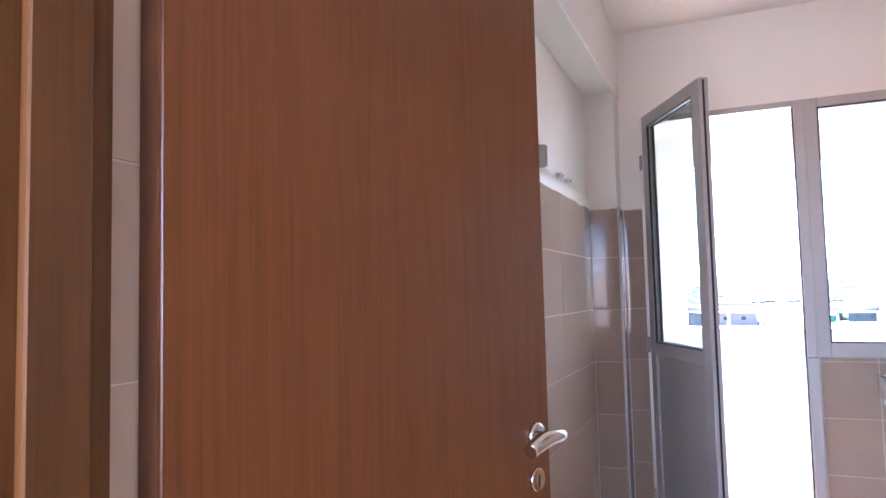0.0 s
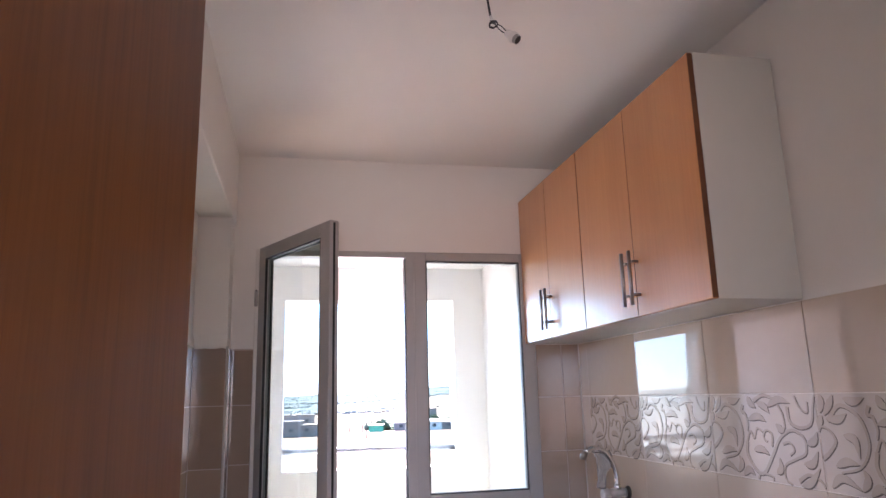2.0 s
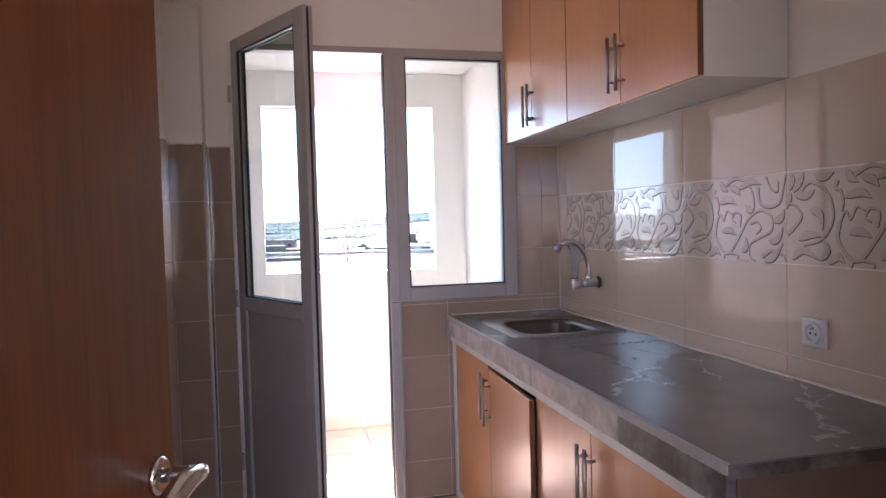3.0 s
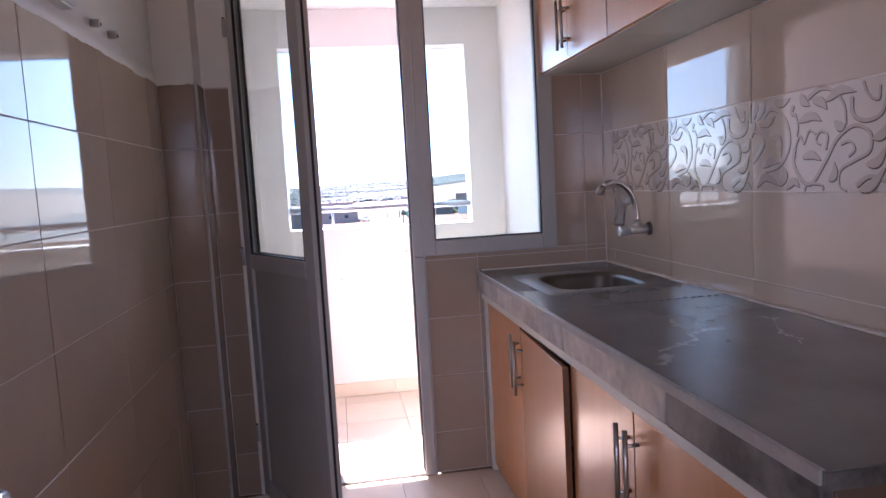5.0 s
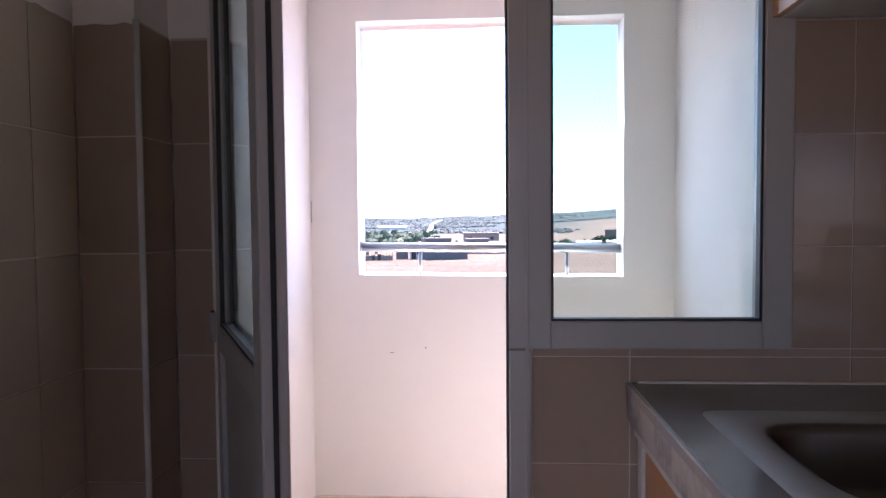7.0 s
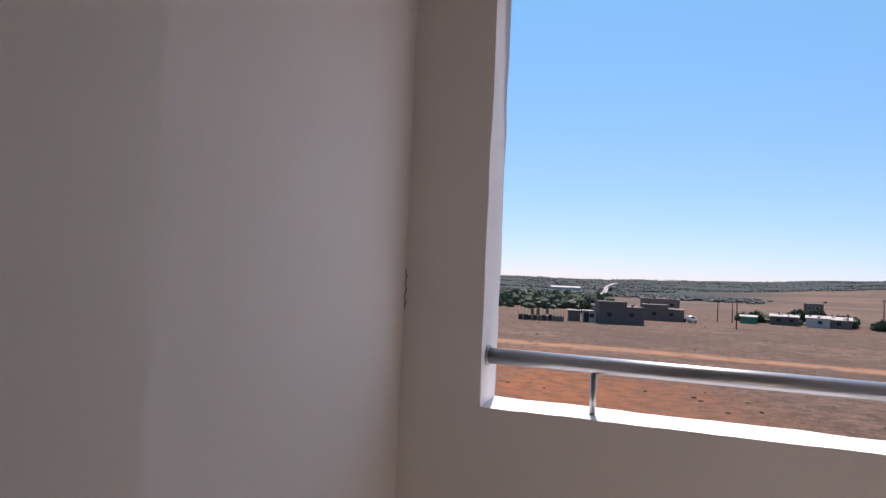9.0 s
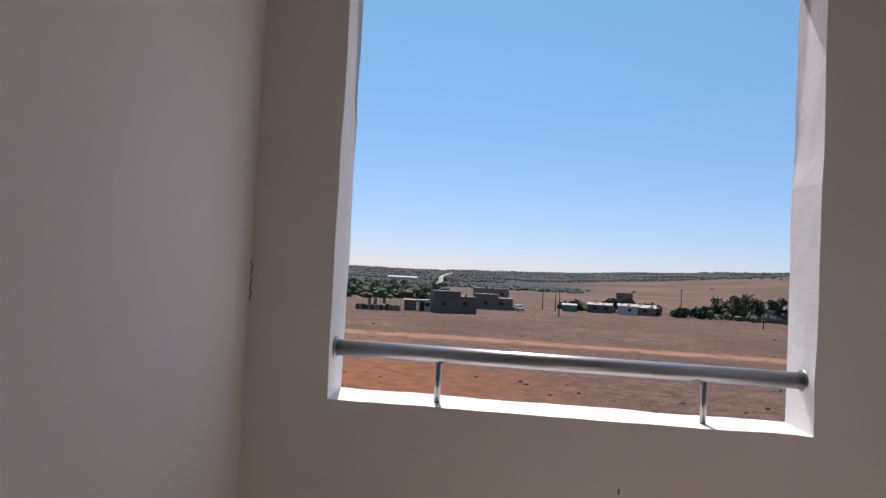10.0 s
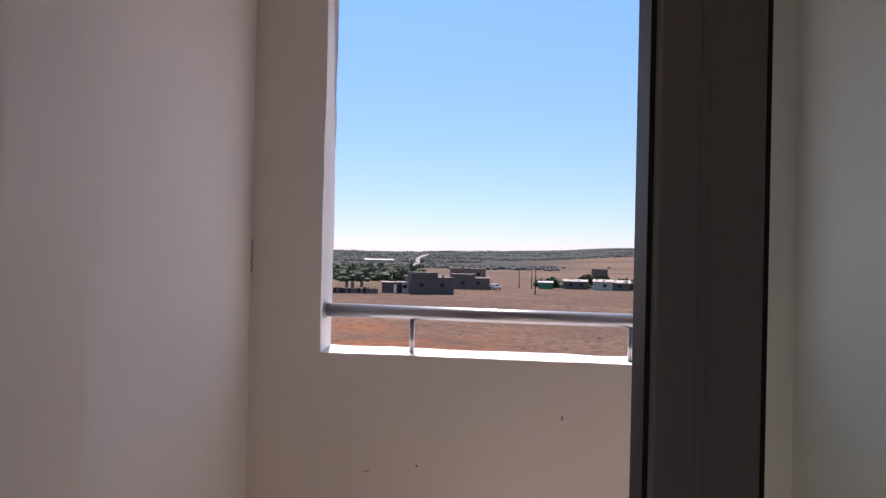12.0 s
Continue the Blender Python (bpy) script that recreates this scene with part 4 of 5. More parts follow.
def ground():
    n = 170
    def axis(i):
        u = 2 * i / n - 1
        return math.copysign(12 * (math.exp(abs(u) * 5.72) - 1), u)
    xs = [axis(i) for i in range(n + 1)]
    verts = [(x, y, land(x, y)) for y in xs for x in xs]
    faces = [(j * (n + 1) + i, j * (n + 1) + i + 1, (j + 1) * (n + 1) + i + 1, (j + 1) * (n + 1) + i) for j in range(n) for i in range(n)]
    me = bpy.data.meshes.new("ground")
    me.from_pydata(verts, [], faces)
    me.polygons.foreach_set("use_smooth", [True] * len(faces))
    m = bpy.data.materials.new("dry_earth")
    m.use_nodes = True
    nt = m.node_tree
    L = nt.links.new
    b = nt.nodes["Principled BSDF"]
    b.inputs["Roughness"].default_value = 0.95
    b.inputs["Specular IOR Level"].default_value = 0.1
    tc = nt.nodes.new("ShaderNodeTexCoord")
    sep = nt.nodes.new("ShaderNodeSeparateXYZ")
    L(tc.outputs["Object"], sep.inputs[0])

    def nz(scale, detail=6.0, rough=0.6):
        q = nt.nodes.new("ShaderNodeTexNoise")
        q.inputs["Scale"].default_value, q.inputs["Detail"].default_value, q.inputs["Roughness"].default_value = scale, detail, rough
        L(tc.outputs["Object"], q.inputs[0])
        return q.outputs[0]

    def rng(src, a, c, lo=0.0, hi=1.0):
        q = nt.nodes.new("ShaderNodeMapRange")
        q.interpolation_type = 'SMOOTHSTEP'
        for key, v in (("From Min", a), ("From Max", c), ("To Min", lo), ("To Max", hi)):
            q.inputs[key].default_value = v
        L(src, q.inputs[0])
        return q.outputs[0]

    def op(kind, a, c):
        q = nt.nodes.new("ShaderNodeMath")
        q.operation = kind
        for i, v in enumerate((a, c)):
            if isinstance(v, (int, float)):
                q.inputs[i].default_value = v
            else:
                L(v, q.inputs[i])
        return q.outputs[0]

    def mixc(f, a, c):
        q = nt.nodes.new("ShaderNodeMix")
        q.data_type = 'RGBA'
        L(f, q.inputs["Factor"])
        for key, v in (("A", a), ("B", c)):
            if isinstance(v, tuple):
                q.inputs[key].default_value = (*v, 1)
            else:
                L(v, q.inputs[key])
        return q.outputs["Result"]

    X, Y = sep.outputs["X"], sep.outputs["Y"]
    soil = mixc(rng(nz(0.05), 0.38, 0.62), (0.118, 0.074, 0.056), (0.165, 0.105, 0.078))
    soil = mixc(rng(nz(0.9, 8.0, 0.8), 0.46, 0.58), soil, (0.075, 0.050, 0.036))
    soil = mixc(rng(nz(3.5, 4.0, 0.7), 0.55, 0.72), soil, (0.26, 0.18, 0.125))
    soil = mixc(op('MULTIPLY', rng(nz(0.21, 7.0, 0.75), 0.50, 0.62), 0.65), soil, (0.072, 0.050, 0.040))
    redm = op('MULTIPLY', rng(nz(0.035, 4.0), 0.40, 0.58), op('MULTIPLY', rng(X, 14, -12), rng(Y, 100, 60)))
    soil = mixc(redm, soil, mixc(rng(nz(0.7, 6.0), 0.4, 0.65), (0.255, 0.098, 0.043), (0.145, 0.066, 0.038)))
    lane = op('ABSOLUTE', op('SUBTRACT', op('ADD', op('ADD', Y, op('MULTIPLY', X, 0.10)), op('MULTIPLY', nz(0.03, 2.0), 8.0)), 89.0), 0.0)
    soil = mixc(op('MULTIPLY', rng(lane, 4.6, 0.6), rng(nz(0.4, 5.0), 0.30, 0.55)), soil, (0.31, 0.165, 0.10))
    field = mixc(rng(nz(0.012, 5.0), 0.42, 0.58), (0.150, 0.098, 0.073), (0.108, 0.076, 0.057))
    field = mixc(rng(nz(0.09, 4.0), 0.60, 0.70), field, (0.07, 0.065, 0.042))
    soil = mixc(rng(Y, 180, 280), soil, field)
    # bluish grey-green: the distance haze is put into these ground colours
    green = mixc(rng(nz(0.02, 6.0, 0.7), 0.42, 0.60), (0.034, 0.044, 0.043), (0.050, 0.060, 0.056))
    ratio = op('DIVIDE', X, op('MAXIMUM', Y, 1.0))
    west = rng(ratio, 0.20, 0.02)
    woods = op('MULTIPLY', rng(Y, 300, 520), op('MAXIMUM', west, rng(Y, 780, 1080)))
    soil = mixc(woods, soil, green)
    L(soil, b.inputs["Base Color"])
    bp = nt.nodes.new("ShaderNodeBump")
    bp.inputs["Strength"].default_value, bp.inputs["Distance"].default_value = 0.7, 0.25
    L(nz(1.1, 8.0, 0.75), bp.inputs["Height"])
    L(bp.outputs[0], b.inputs["Normal"])
    me.materials.append(m)
    tagged(new("ground", me), "dry brown field with a red dirt track", "ground", "", "structure")


ground()

WEED = mat("dry_weed", (0.075, 0.055, 0.035), 0.9, second=(0.05, 0.045, 0.028), scale=3, amount=1.0)
LEAF = mat("dusty_foliage", (0.042, 0.062, 0.026), 0.8, second=(0.062, 0.080, 0.040), scale=1.6, amount=1.0)
# the woodland's blue-grey tone holds the haze of distance
WOODS = mat("hazed_woodland", (0.050, 0.063, 0.062), 0.9, second=(0.072, 0.084, 0.080), scale=0.08, amount=1.2)
BARK = mat("bark", (0.12, 0.085, 0.06), 0.9, second=(0.08, 0.055, 0.04), scale=6, bump=0.4, bump_scale=12)
BLOCK = mat("bare_grey_block_wall", (0.145, 0.122, 0.114), 0.9, second=(0.105, 0.088, 0.082), scale=1.2, amount=1.2, bump=0.3, bump_scale=6)
RAWBRICK = mat("raw_brick_wall", (0.26, 0.195, 0.165), 0.9, second=(0.20, 0.15, 0.13), scale=1.2, amount=1.2)
BLOCK2 = mat("brown_block_wall", (0.20, 0.150, 0.125), 0.9, second=(0.15, 0.115, 0.10), scale=1.2, amount=1.2)
LIME = mat("whitewash", (0.55, 0.53, 0.50), 0.85, second=(0.40, 0.38, 0.35), scale=1.5, amount=1.2)
TIN = mat("tin_sheet", (0.36, 0.34, 0.33), 0.6, 0.1, second=(0.22, 0.18, 0.16), scale=1.3, amount=1.1)
GREENP = mat("green_painted_sheet", (0.02, 0.24, 0.13), 0.6, second=(0.03, 0.17, 0.10), scale=1.2)
BLUEP = mat("pale_blue_paint", (0.40, 0.50, 0.55), 0.7, second=(0.33, 0.43, 0.48), scale=1.2)
VOID = mat("dark_opening", (0.018, 0.017, 0.017), 0.8, second=(0.03, 0.028, 0.027), scale=2)
POLEM = mat("creosoted_pole", (0.07, 0.05, 0.04), 0.85, second=(0.045, 0.035, 0.03), scale=4)
CARP = mat("white_car_paint", (0.6, 0.6, 0.6), 0.25, second=(0.55, 0.55, 0.55), scale=2)
TYRE = mat("tyre_rubber", (0.02, 0.02, 0.02), 0.8, second=(0.03, 0.03, 0.03), scale=9)
SHEET = sheet_mat("pale_plastic_sheet", (0.80, 0.70, 0.56))


def spot(az, r):
    x, y = r * math.sin(radians(az)), r * math.cos(radians(az))
    return x, y, land(x, y)


ICO = bmesh.new()
bmesh.ops.create_icosphere(ICO, subdivisions=1, radius=1)
ICO_V = np.array([v.co[:] for v in ICO.verts])
ICO_F = np.array([[v.index for v in f.verts] for f in ICO.faces])
ICO.free()


def clumps(name, label, category, places, material, seed):
    """One mesh of many uneven tree clumps: rows of x, y, z, half width, height."""
    rng = np.random.RandomState(seed)
    vs, fs, off = [], [], 0
    for x, y, z, w, h in places:
        for lobe in range(3):
            s = rng.uniform(0.45, 0.85)
            v = ICO_V * (1 + rng.uniform(-0.28, 0.28, (len(ICO_V), 1))) * np.array([w * s, w * s, h * 0.55 * s])
            v = v + np.array([x + rng.uniform(-0.6, 0.6) * w, y + rng.uniform(-0.6, 0.6) * w, z + h * rng.uniform(0.25, 0.55)])
            vs.append(v)
            fs.append(ICO_F + off)
            off += len(ICO_V)
    me = bpy.data.meshes.new(name)
    me.from_pydata(np.concatenate(vs).tolist(), [], np.concatenate(fs).tolist())
    me.materials.append(material)
    return tagged(new(name, me), label, category, "", "stuff")


rnd = random.Random(21)
places = []
while len(places) < 6500:
    az, r = rnd.uniform(-22, 30), math.exp(rnd.uniform(math.log(380), math.log(2600)))
    x, y, z = spot(az, r)
    if noise.noise(Vector((x * 0.006, y * 0.006, 1))) < -0.05 or (az > 7 and r < 900 and rnd.random() < 0.997):
        continue
    places.append((x, y, z - 0.5, rnd.uniform(1.2, 2.6) * (0.7 + r / 2600), rnd.uniform(1.4, 2.8) * (0.8 + r / 3500)))
clumps("woodland", "dark scrubby woodland on the far hills, toned with distance haze", "woodland", places, WOODS, 3)
places = []
while len(places) < 900:
    az, r = rnd.uniform(-26, -4.2), rnd.uniform(190, 340)
    if az > -6 and r < 260:
        continue
    x, y, z = spot(az, r)
    places.append((x, y, z - 0.3, rnd.uniform(0.8, 2.0), rnd.uniform(1.8, 4.6)))
clumps("hedge_bushes", "dense dark green bushes on the bank behind the huts", "bushes", places, LEAF, 5)
places = []
for i in range(5200):
    az, r = rnd.uniform(-24, 32), math.exp(rnd.uniform(math.log(30), math.log(165)))
    x, y, z = spot(az, r)
    if noise.noise(Vector((x * 0.09, y * 0.09, 4))) < rnd.uniform(-0.35, 0.25):
        continue
    w = rnd.uniform(0.035, 0.105) * (2.2 if rnd.random() < 0.05 else 1.0)
    places.append((x, y, z - 0.05, w, w * rnd.uniform(0.6, 1.1)))
clumps("dry_weeds", "small dark weed tufts scattered over the field", "weeds", places, WEED, 8)


places = []
for i in range(190):
    az, r = rnd.choice((rnd.uniform(5.2, 13.0), rnd.uniform(14.2, 24.5))), rnd.uniform(180, 205)
    x, y, z = spot(az, r)
    places.append((x, y, z - 0.2, rnd.uniform(0.5, 1.6), rnd.uniform(1.0, 3.2)))
clumps("shrubs", "dark shrubs between the shacks and trees", "shrubs", places, LEAF, 9)


def tree(az, r, height, width, seed, name="tree"):
    rr = random.Random(seed)
    x, y, z = spot(az, r)
    t = empty(name, pose(x, y, z), "dusty green broadleaf tree with uneven crown at the field edge", "tree", "trees behind the field")
    bm = bmesh.new()
    tube(bm, [(0, 0, -0.2), (0.05, 0.02, height * 0.25), (0.12, 0.05, height * 0.55)], [0.22, 0.16, 0.08], 8)
    for k in range(5):
        a = k * 1.26 + rr.uniform(-0.3, 0.3)
        l = width * rr.uniform(0.25, 0.42)
        z0 = height * rr.uniform(0.2, 0.42)
        tube(bm, [(0.05, 0.03, z0), (l * 0.5 * math.cos(a), l * 0.5 * math.sin(a), z0 + height * 0.14), (l * math.cos(a), l * math.sin(a), z0 + height * 0.26)], [0.10, 0.06, 0.02], 6)
    part("trunk", bm, BARK, t)
    rng = np.random.RandomState(seed)
    lobes = [(rng.uniform(-0.36, 0.36) * width, rng.uniform(-0.36, 0.36) * width, height * rng.uniform(0.22, 0.84), rng.uniform(0.17, 0.27) * width) for _ in range(11)]
    vs, fs = [], []
    for cx, cy, cz, cr in lobes:
        for _ in range(95):
            d = rng.normal(size=3)
            d = d / np.linalg.norm(d) * cr * rng.uniform(0.35, 1.08) * np.array([1, 1, 0.8])
            c = np.array([cx, cy, cz]) + d
            a, q = rng.normal(size=3), rng.normal(size=3)
            a = a / np.linalg.norm(a)
            q = np.cross(a, q)
            q = q / np.linalg.norm(q)
            s = rng.uniform(0.25, 0.50)
            i = len(vs)
            vs += [(c - a * s).tolist(), (c + q * s * 0.6).tolist(), (c + a * s).tolist(), (c - q * s * 0.6).tolist()]
            fs.append((i, i + 1, i + 2, i + 3))
    me = bpy.data.meshes.new("crown")
    me.from_pydata(vs, [], fs)
    me.materials.append(LEAF)
    cr_ob = new("crown", me)
    cr_ob.parent = t
    return t


for az, r, h, w, s in ((14.6, 178, 2.6, 4.4, 1), (16.0, 181, 3.0, 4.6, 2), (17.6, 192, 5.2, 6.5, 3), (18.9, 190, 6.4, 7.5, 4), (20.3, 196, 5.6, 7.0, 5),
                       (21.6, 203, 6.6, 5.0, 6), (23.6, 214, 4.8, 6.0, 7), (12.3, 182, 2.8, 3.2, 8), (9.2, 190, 3.4, 4.2, 9), (10.6, 200, 3.2, 4.6, 10), (6.4, 181, 2.6, 3.4, 11), (-6.2, 168, 3.2, 4.4, 12)):
    tree(az, r, h, w, s)


def house(name, az, r, w, d, h, wall, label, category, openings=((0.25, 0.45),), roof=TIN, doorway=None, turn=0.0, pitch=0.0, parapet_h=0.0, group="", sills=True, rubble=0):
    """A small flat building seen from its front (local -y)."""
    x, y, z = spot(az, r)
    ob = empty(name, pose(x, y, z, 0, 0, -az + turn), label, category, group)
    bm = bmesh.new()
    box(bm, -w / 2, w / 2, 0, d, -0.5, h)
    part("wall", bm, wall, ob)
    bm = bmesh.new()
    vs = [bm.verts.new(p) for p in ((-w / 2 - 0.15, -0.2, h), (w / 2 + 0.15, -0.2, h), (w / 2 + 0.15, d + 0.2, h + pitch), (-w / 2 - 0.15, d + 0.2, h + pitch))]
    top = [bm.verts.new(v.co + Vector((0, 0, 0.12))) for v in vs]
    bm.faces.new(vs)
    bm.faces.new(top)
    for i in range(4):
        bm.faces.new((vs[i], vs[(i + 1) % 4], top[(i + 1) % 4], top[i]))
    part("roof", bm, roof, ob)
    if parapet_h:
        part("parapet", bm_box(-w / 2, w * 0.12, 0.3, d * 0.7, h + 0.1, h + 0.1 + parapet_h), wall, ob)
    for u, v in openings:
        win = part("window", bm_box(w * (u - 0.5) - 0.55, w * (u - 0.5) + 0.55, -0.04, 0.02, h * v, h * v + 0.95), LIME if sills else wall, ob)
        part("pane", bm_box(w * (u - 0.5) - 0.45, w * (u - 0.5) + 0.45, -0.06, -0.03, h * v + 0.1, h * v + 0.85), VOID, win)
    rr = random.Random(int(w * 10))
    for _ in range(rubble):
        # loose blocks, column stubs and planks left on the bare roof
        px, py, pw, ph = rr.uniform(-0.45, 0.45) * w, rr.uniform(0.3, d * 0.8), rr.uniform(0.15, 0.7), rr.uniform(0.25, 0.75)
        part("roof_block", bm_box(px - pw / 2, px + pw / 2, py, py + 0.3, h + 0.11, h + 0.11 + ph, bevel=0.03), rr.choice((wall, LIME, BLOCK)), ob)
    if doorway is not None:
        part("door", bm_box(w * (doorway - 0.5) - 0.5, w * (doorway - 0.5) + 0.5, -0.05, 0.02, 0, 2.0), VOID, ob)
    return ob


house("block_house", -3.55, 139, 8.8, 7.0, 3.3, BLOCK, "unfinished grey block house with a bare roof", "house", openings=((0.22, 0.42), (0.72, 0.42)), roof=BLOCK, parapet_h=1.0, turn=14, sills=False, rubble=9)
house("block_house", -0.55, 179, 9.4, 6.0, 4.5, RAWBRICK, "pale brown unplastered house behind the block houses", "house", openings=((0.2, 0.6), (0.8, 0.6)), roof=BLOCK2, sills=False, rubble=7)
house("block_house", -0.35, 163, 9.2, 7.0, 2.6, BLOCK2, "long low brown block house beside the field", "house", openings=((0.3, 0.4), (0.7, 0.4)), roof=BLOCK2, parapet_h=0.9, sills=False)
house("white_hut", -6.15, 141, 2.7, 2.5, 2.2, LIME, "small whitewashed hut with a dark opening", "hut", openings=((0.7, 0.4),), doorway=0.3)
house("dark_shed", -7.35, 142, 2.5, 2.6, 2.1, BLOCK, "small dark block shed", "shed", openings=())
house("green_shed", 5.95, 174, 3.6, 2.6, 1.5, GREENP, "low green sheet-metal shed", "shed", openings=(), roof=TIN, pitch=0.3)
house("tin_shack", 8.4, 176, 6.0, 3.5, 1.9, BLOCK, "grey shack with a pale tin roof", "shack", openings=((0.3, 0.35), (0.75, 0.35)), pitch=0.4, sills=False, rubble=5, group="row of shacks")
house("tin_shack", 10.6, 175, 4.8, 3.5, 2.0, LIME, "whitewashed shack with a pale tin roof", "shack", openings=((0.6, 0.35),), pitch=0.5, sills=False, rubble=5, group="row of shacks")
house("tin_shack", 12.1, 176, 4.2, 3.5, 1.8, BLOCK2, "brown shack with a bright tin roof", "shack", openings=((0.4, 0.35),), pitch=0.6, sills=False, rubble=5, group="row of shacks")
house("far_house", 10.4, 245, 5.5, 5.0, 4.0, BLOCK2, "square brown two-storey house behind the shacks", "house", openings=((0.3, 0.55), (0.7, 0.55)), roof=BLOCK2)
house("blue_house", 21.4, 210, 7.5, 5.0, 2.9, BLUEP, "pale blue house between trees", "house", openings=((0.3, 0.4), (0.7, 0.4)), roof=LIME)
house("low_wall", 20.9, 184, 14.0, 0.3, 0.9, BLOCK, "low grey block wall before the trees", "wall", openings=(), roof=BLOCK)
house("greenhouse", -7.8, 520, 22.0, 9.0, 2.4, LIME, "long white greenhouse roof in the valley", "greenhouse", openings=(), roof=LIME, pitch=0.8)


def fence_shed():
    x, y, z = spot(-10.0, 139)
    f = empty("plastic_fence", pose(x, y, z, 0, 0, 10), "patched fence of pale plastic sheet and stakes", "fence")
    rr = random.Random(4)
    for i in range(16):
        px = -4.6 + i * 0.6
        part("stake", tube(bmesh.new(), [(px, 0, -0.3), (px + rr.uniform(-0.05, 0.05), 0, rr.uniform(2.0, 2.6))], 0.035, 6), POLEM, f)
    for i in range(15):
        px = -4.6 + i * 0.6
        part("sheet", bm_box(px + 0.01, px + 0.59, 0.02, 0.06, rr.uniform(0.9, 1.3), rr.uniform(2.1, 2.5)), SHEET if rr.random() < 0.88 else BLOCK2, f)
        part("reed_panel", bm_box(px + 0.02, px + 0.58, 0.03, 0.08, -0.1, rr.uniform(0.9, 1.25)), RAWBRICK if rr.random() < 0.5 else POLEM, f)


fence_shed()


def pole(az, r, h):
    x, y, z = spot(az, r)
    p = empty("utility_pole", pose(x, y, z), "dark wooden utility pole in the field", "utility pole", "utility poles")
    part("post", tube(bmesh.new(), [(0, 0, -0.5), (0, 0, h)], [0.13, 0.09], 8), POLEM, p)
    part("crossarm", bm_box(-0.5, 0.5, -0.05, 0.05, h - 0.5, h - 0.4), POLEM, p)
    for u in (-0.42, 0.0, 0.42):
        part("insulator", tube(bmesh.new(), [(u, 0, h - 0.4), (u, 0, h - 0.22)], 0.04, 6), LIME, p)


pole(3.75, 175, 5.0)
pole(4.8, 172, 5.2)
pole(5.05, 146, 5.9)
pole(14.7, 186, 7.0)
pole(20.6, 152, 5.2)


def parked_car():
    x, y, z = spot(1.75, 163)
    c = empty("parked_car", pose(x, y, z, 0, 0, 20), "small white car parked beside the block house", "car")
    bm = bmesh.new()
    box(bm, -0.8, 0.8, -1.9, 1.9, 0.35, 0.95, bevel=0.15, seg=2)
    box(bm, -0.68, 0.68, -1.2, 1.1, 0.9, 1.45, bevel=0.22, seg=2)
    part("body", bm, CARP, c)
    part("windscreen", bm_box(-0.55, 0.55, -1.22, -1.16, 1.0, 1.32, bevel=0.02), VOID, c)
    for sx in (-0.74, 0.74):
        for sy in (-1.2, 1.2):
            w = part("wheel", tube(bmesh.new(), [(sx - 0.1, sy, 0.3), (sx + 0.1, sy, 0.3)], 0.3, 16), TYRE, c)
            part("rim", tube(bmesh.new(), [(sx - 0.105, sy, 0.3), (sx + 0.105, sy, 0.3)], 0.17, 12), TIN, w)


parked_car()
ROADM = mat("pale_road", (0.55, 0.52, 0.48), 0.9, second=(0.48, 0.45, 0.42), scale=0.3)
bm = bmesh.new()
prev = None
for i in range(30):
    u = i / 29
    az, r = -5.1 + 1.5 * u + 0.16 * math.sin(u * 9), 330 + 420 * u
    x, y, z = spot(az, r)
    a, c = bm.verts.new((x - 1.3 - 0.5 * u, y, z + 1.2 + 6.0 * u)), bm.verts.new((x + 1.3 + 0.5 * u, y, z + 1.2 + 6.0 * u))
    if prev:
        bm.faces.new((prev[0], prev[1], c, a))
    prev = (a, c)
bmesh.ops.solidify(bm, geom=list(bm.faces), thickness=1.2)
structure("road", bm, ROADM, "pale country road climbing out of the valley", "road")

# ---------------------------------------------------------------- ceramic tiles, piece by piece
TILES = {}


def tile_mesh(w, h, t, material):
    key = (round(w, 4), round(h, 4), t, material.name)
    if key not in TILES:
        c = 0.0003
        vs = []
        for inset, z in ((0, 0), (0, t - c), (c, t)):
            vs += [(-w / 2 + inset, -h / 2 + inset, z), (w / 2 - inset, -h / 2 + inset, z), (w / 2 - inset, h / 2 - inset, z), (-w / 2 + inset, h / 2 - inset, z)]
        fs = [(8, 9, 10, 11)]
        for b in (0, 4):
            for i in range(4):
                j = (i + 1) % 4
                fs.append((b + i, b + j, b + 4 + j, b + 4 + i))
        me = bpy.data.meshes.new("tile")
        me.from_pydata(vs, [], fs)
        me.materials.append(material)
        TILES[key] = me
    return TILES[key]


def cuts(lo, hi, origin, pitch):
    """Joint positions between lo and hi on a grid through origin."""
    k = math.ceil((lo - origin) / pitch - 1e-6)
    out = [lo]
    while origin + k * pitch < hi - 0.012:
        if origin + k * pitch > lo + 0.012:
            out.append(origin + k * pitch)
        k += 1
    return out + [hi]


def lay(parent, u0, u1, v0, v1, uo, vo, pu, pv, to_world, material, t=TT, joint=0.0034, special=None, seed=0):
    """Tiles in the rectangle u0..u1, v0..v1; to_world(u, v) gives the pose of a tile's middle."""
    rr = random.Random(seed)
    us, vs = cuts(u0, u1, uo, pu), cuts(v0, v1, vo, pv)
    made = []
    for a, b in zip(us, us[1:]):
        for c, d in zip(vs, vs[1:]):
            mt = special(c, d) if special else material
            w, h = b - a - joint, d - c - joint
            ob = new("tile", tile_mesh(w, h, t, mt))
            ob.parent = parent
            ob.matrix_basis = to_world((a + b) / 2, (c + d) / 2) @ pose(0, 0, rr.uniform(-0.0003, 0.0002), rr.uniform(-0.10, 0.10), rr.uniform(-0.10, 0.10), 0)
            made.append((ob, a, b, c, d))
    return made


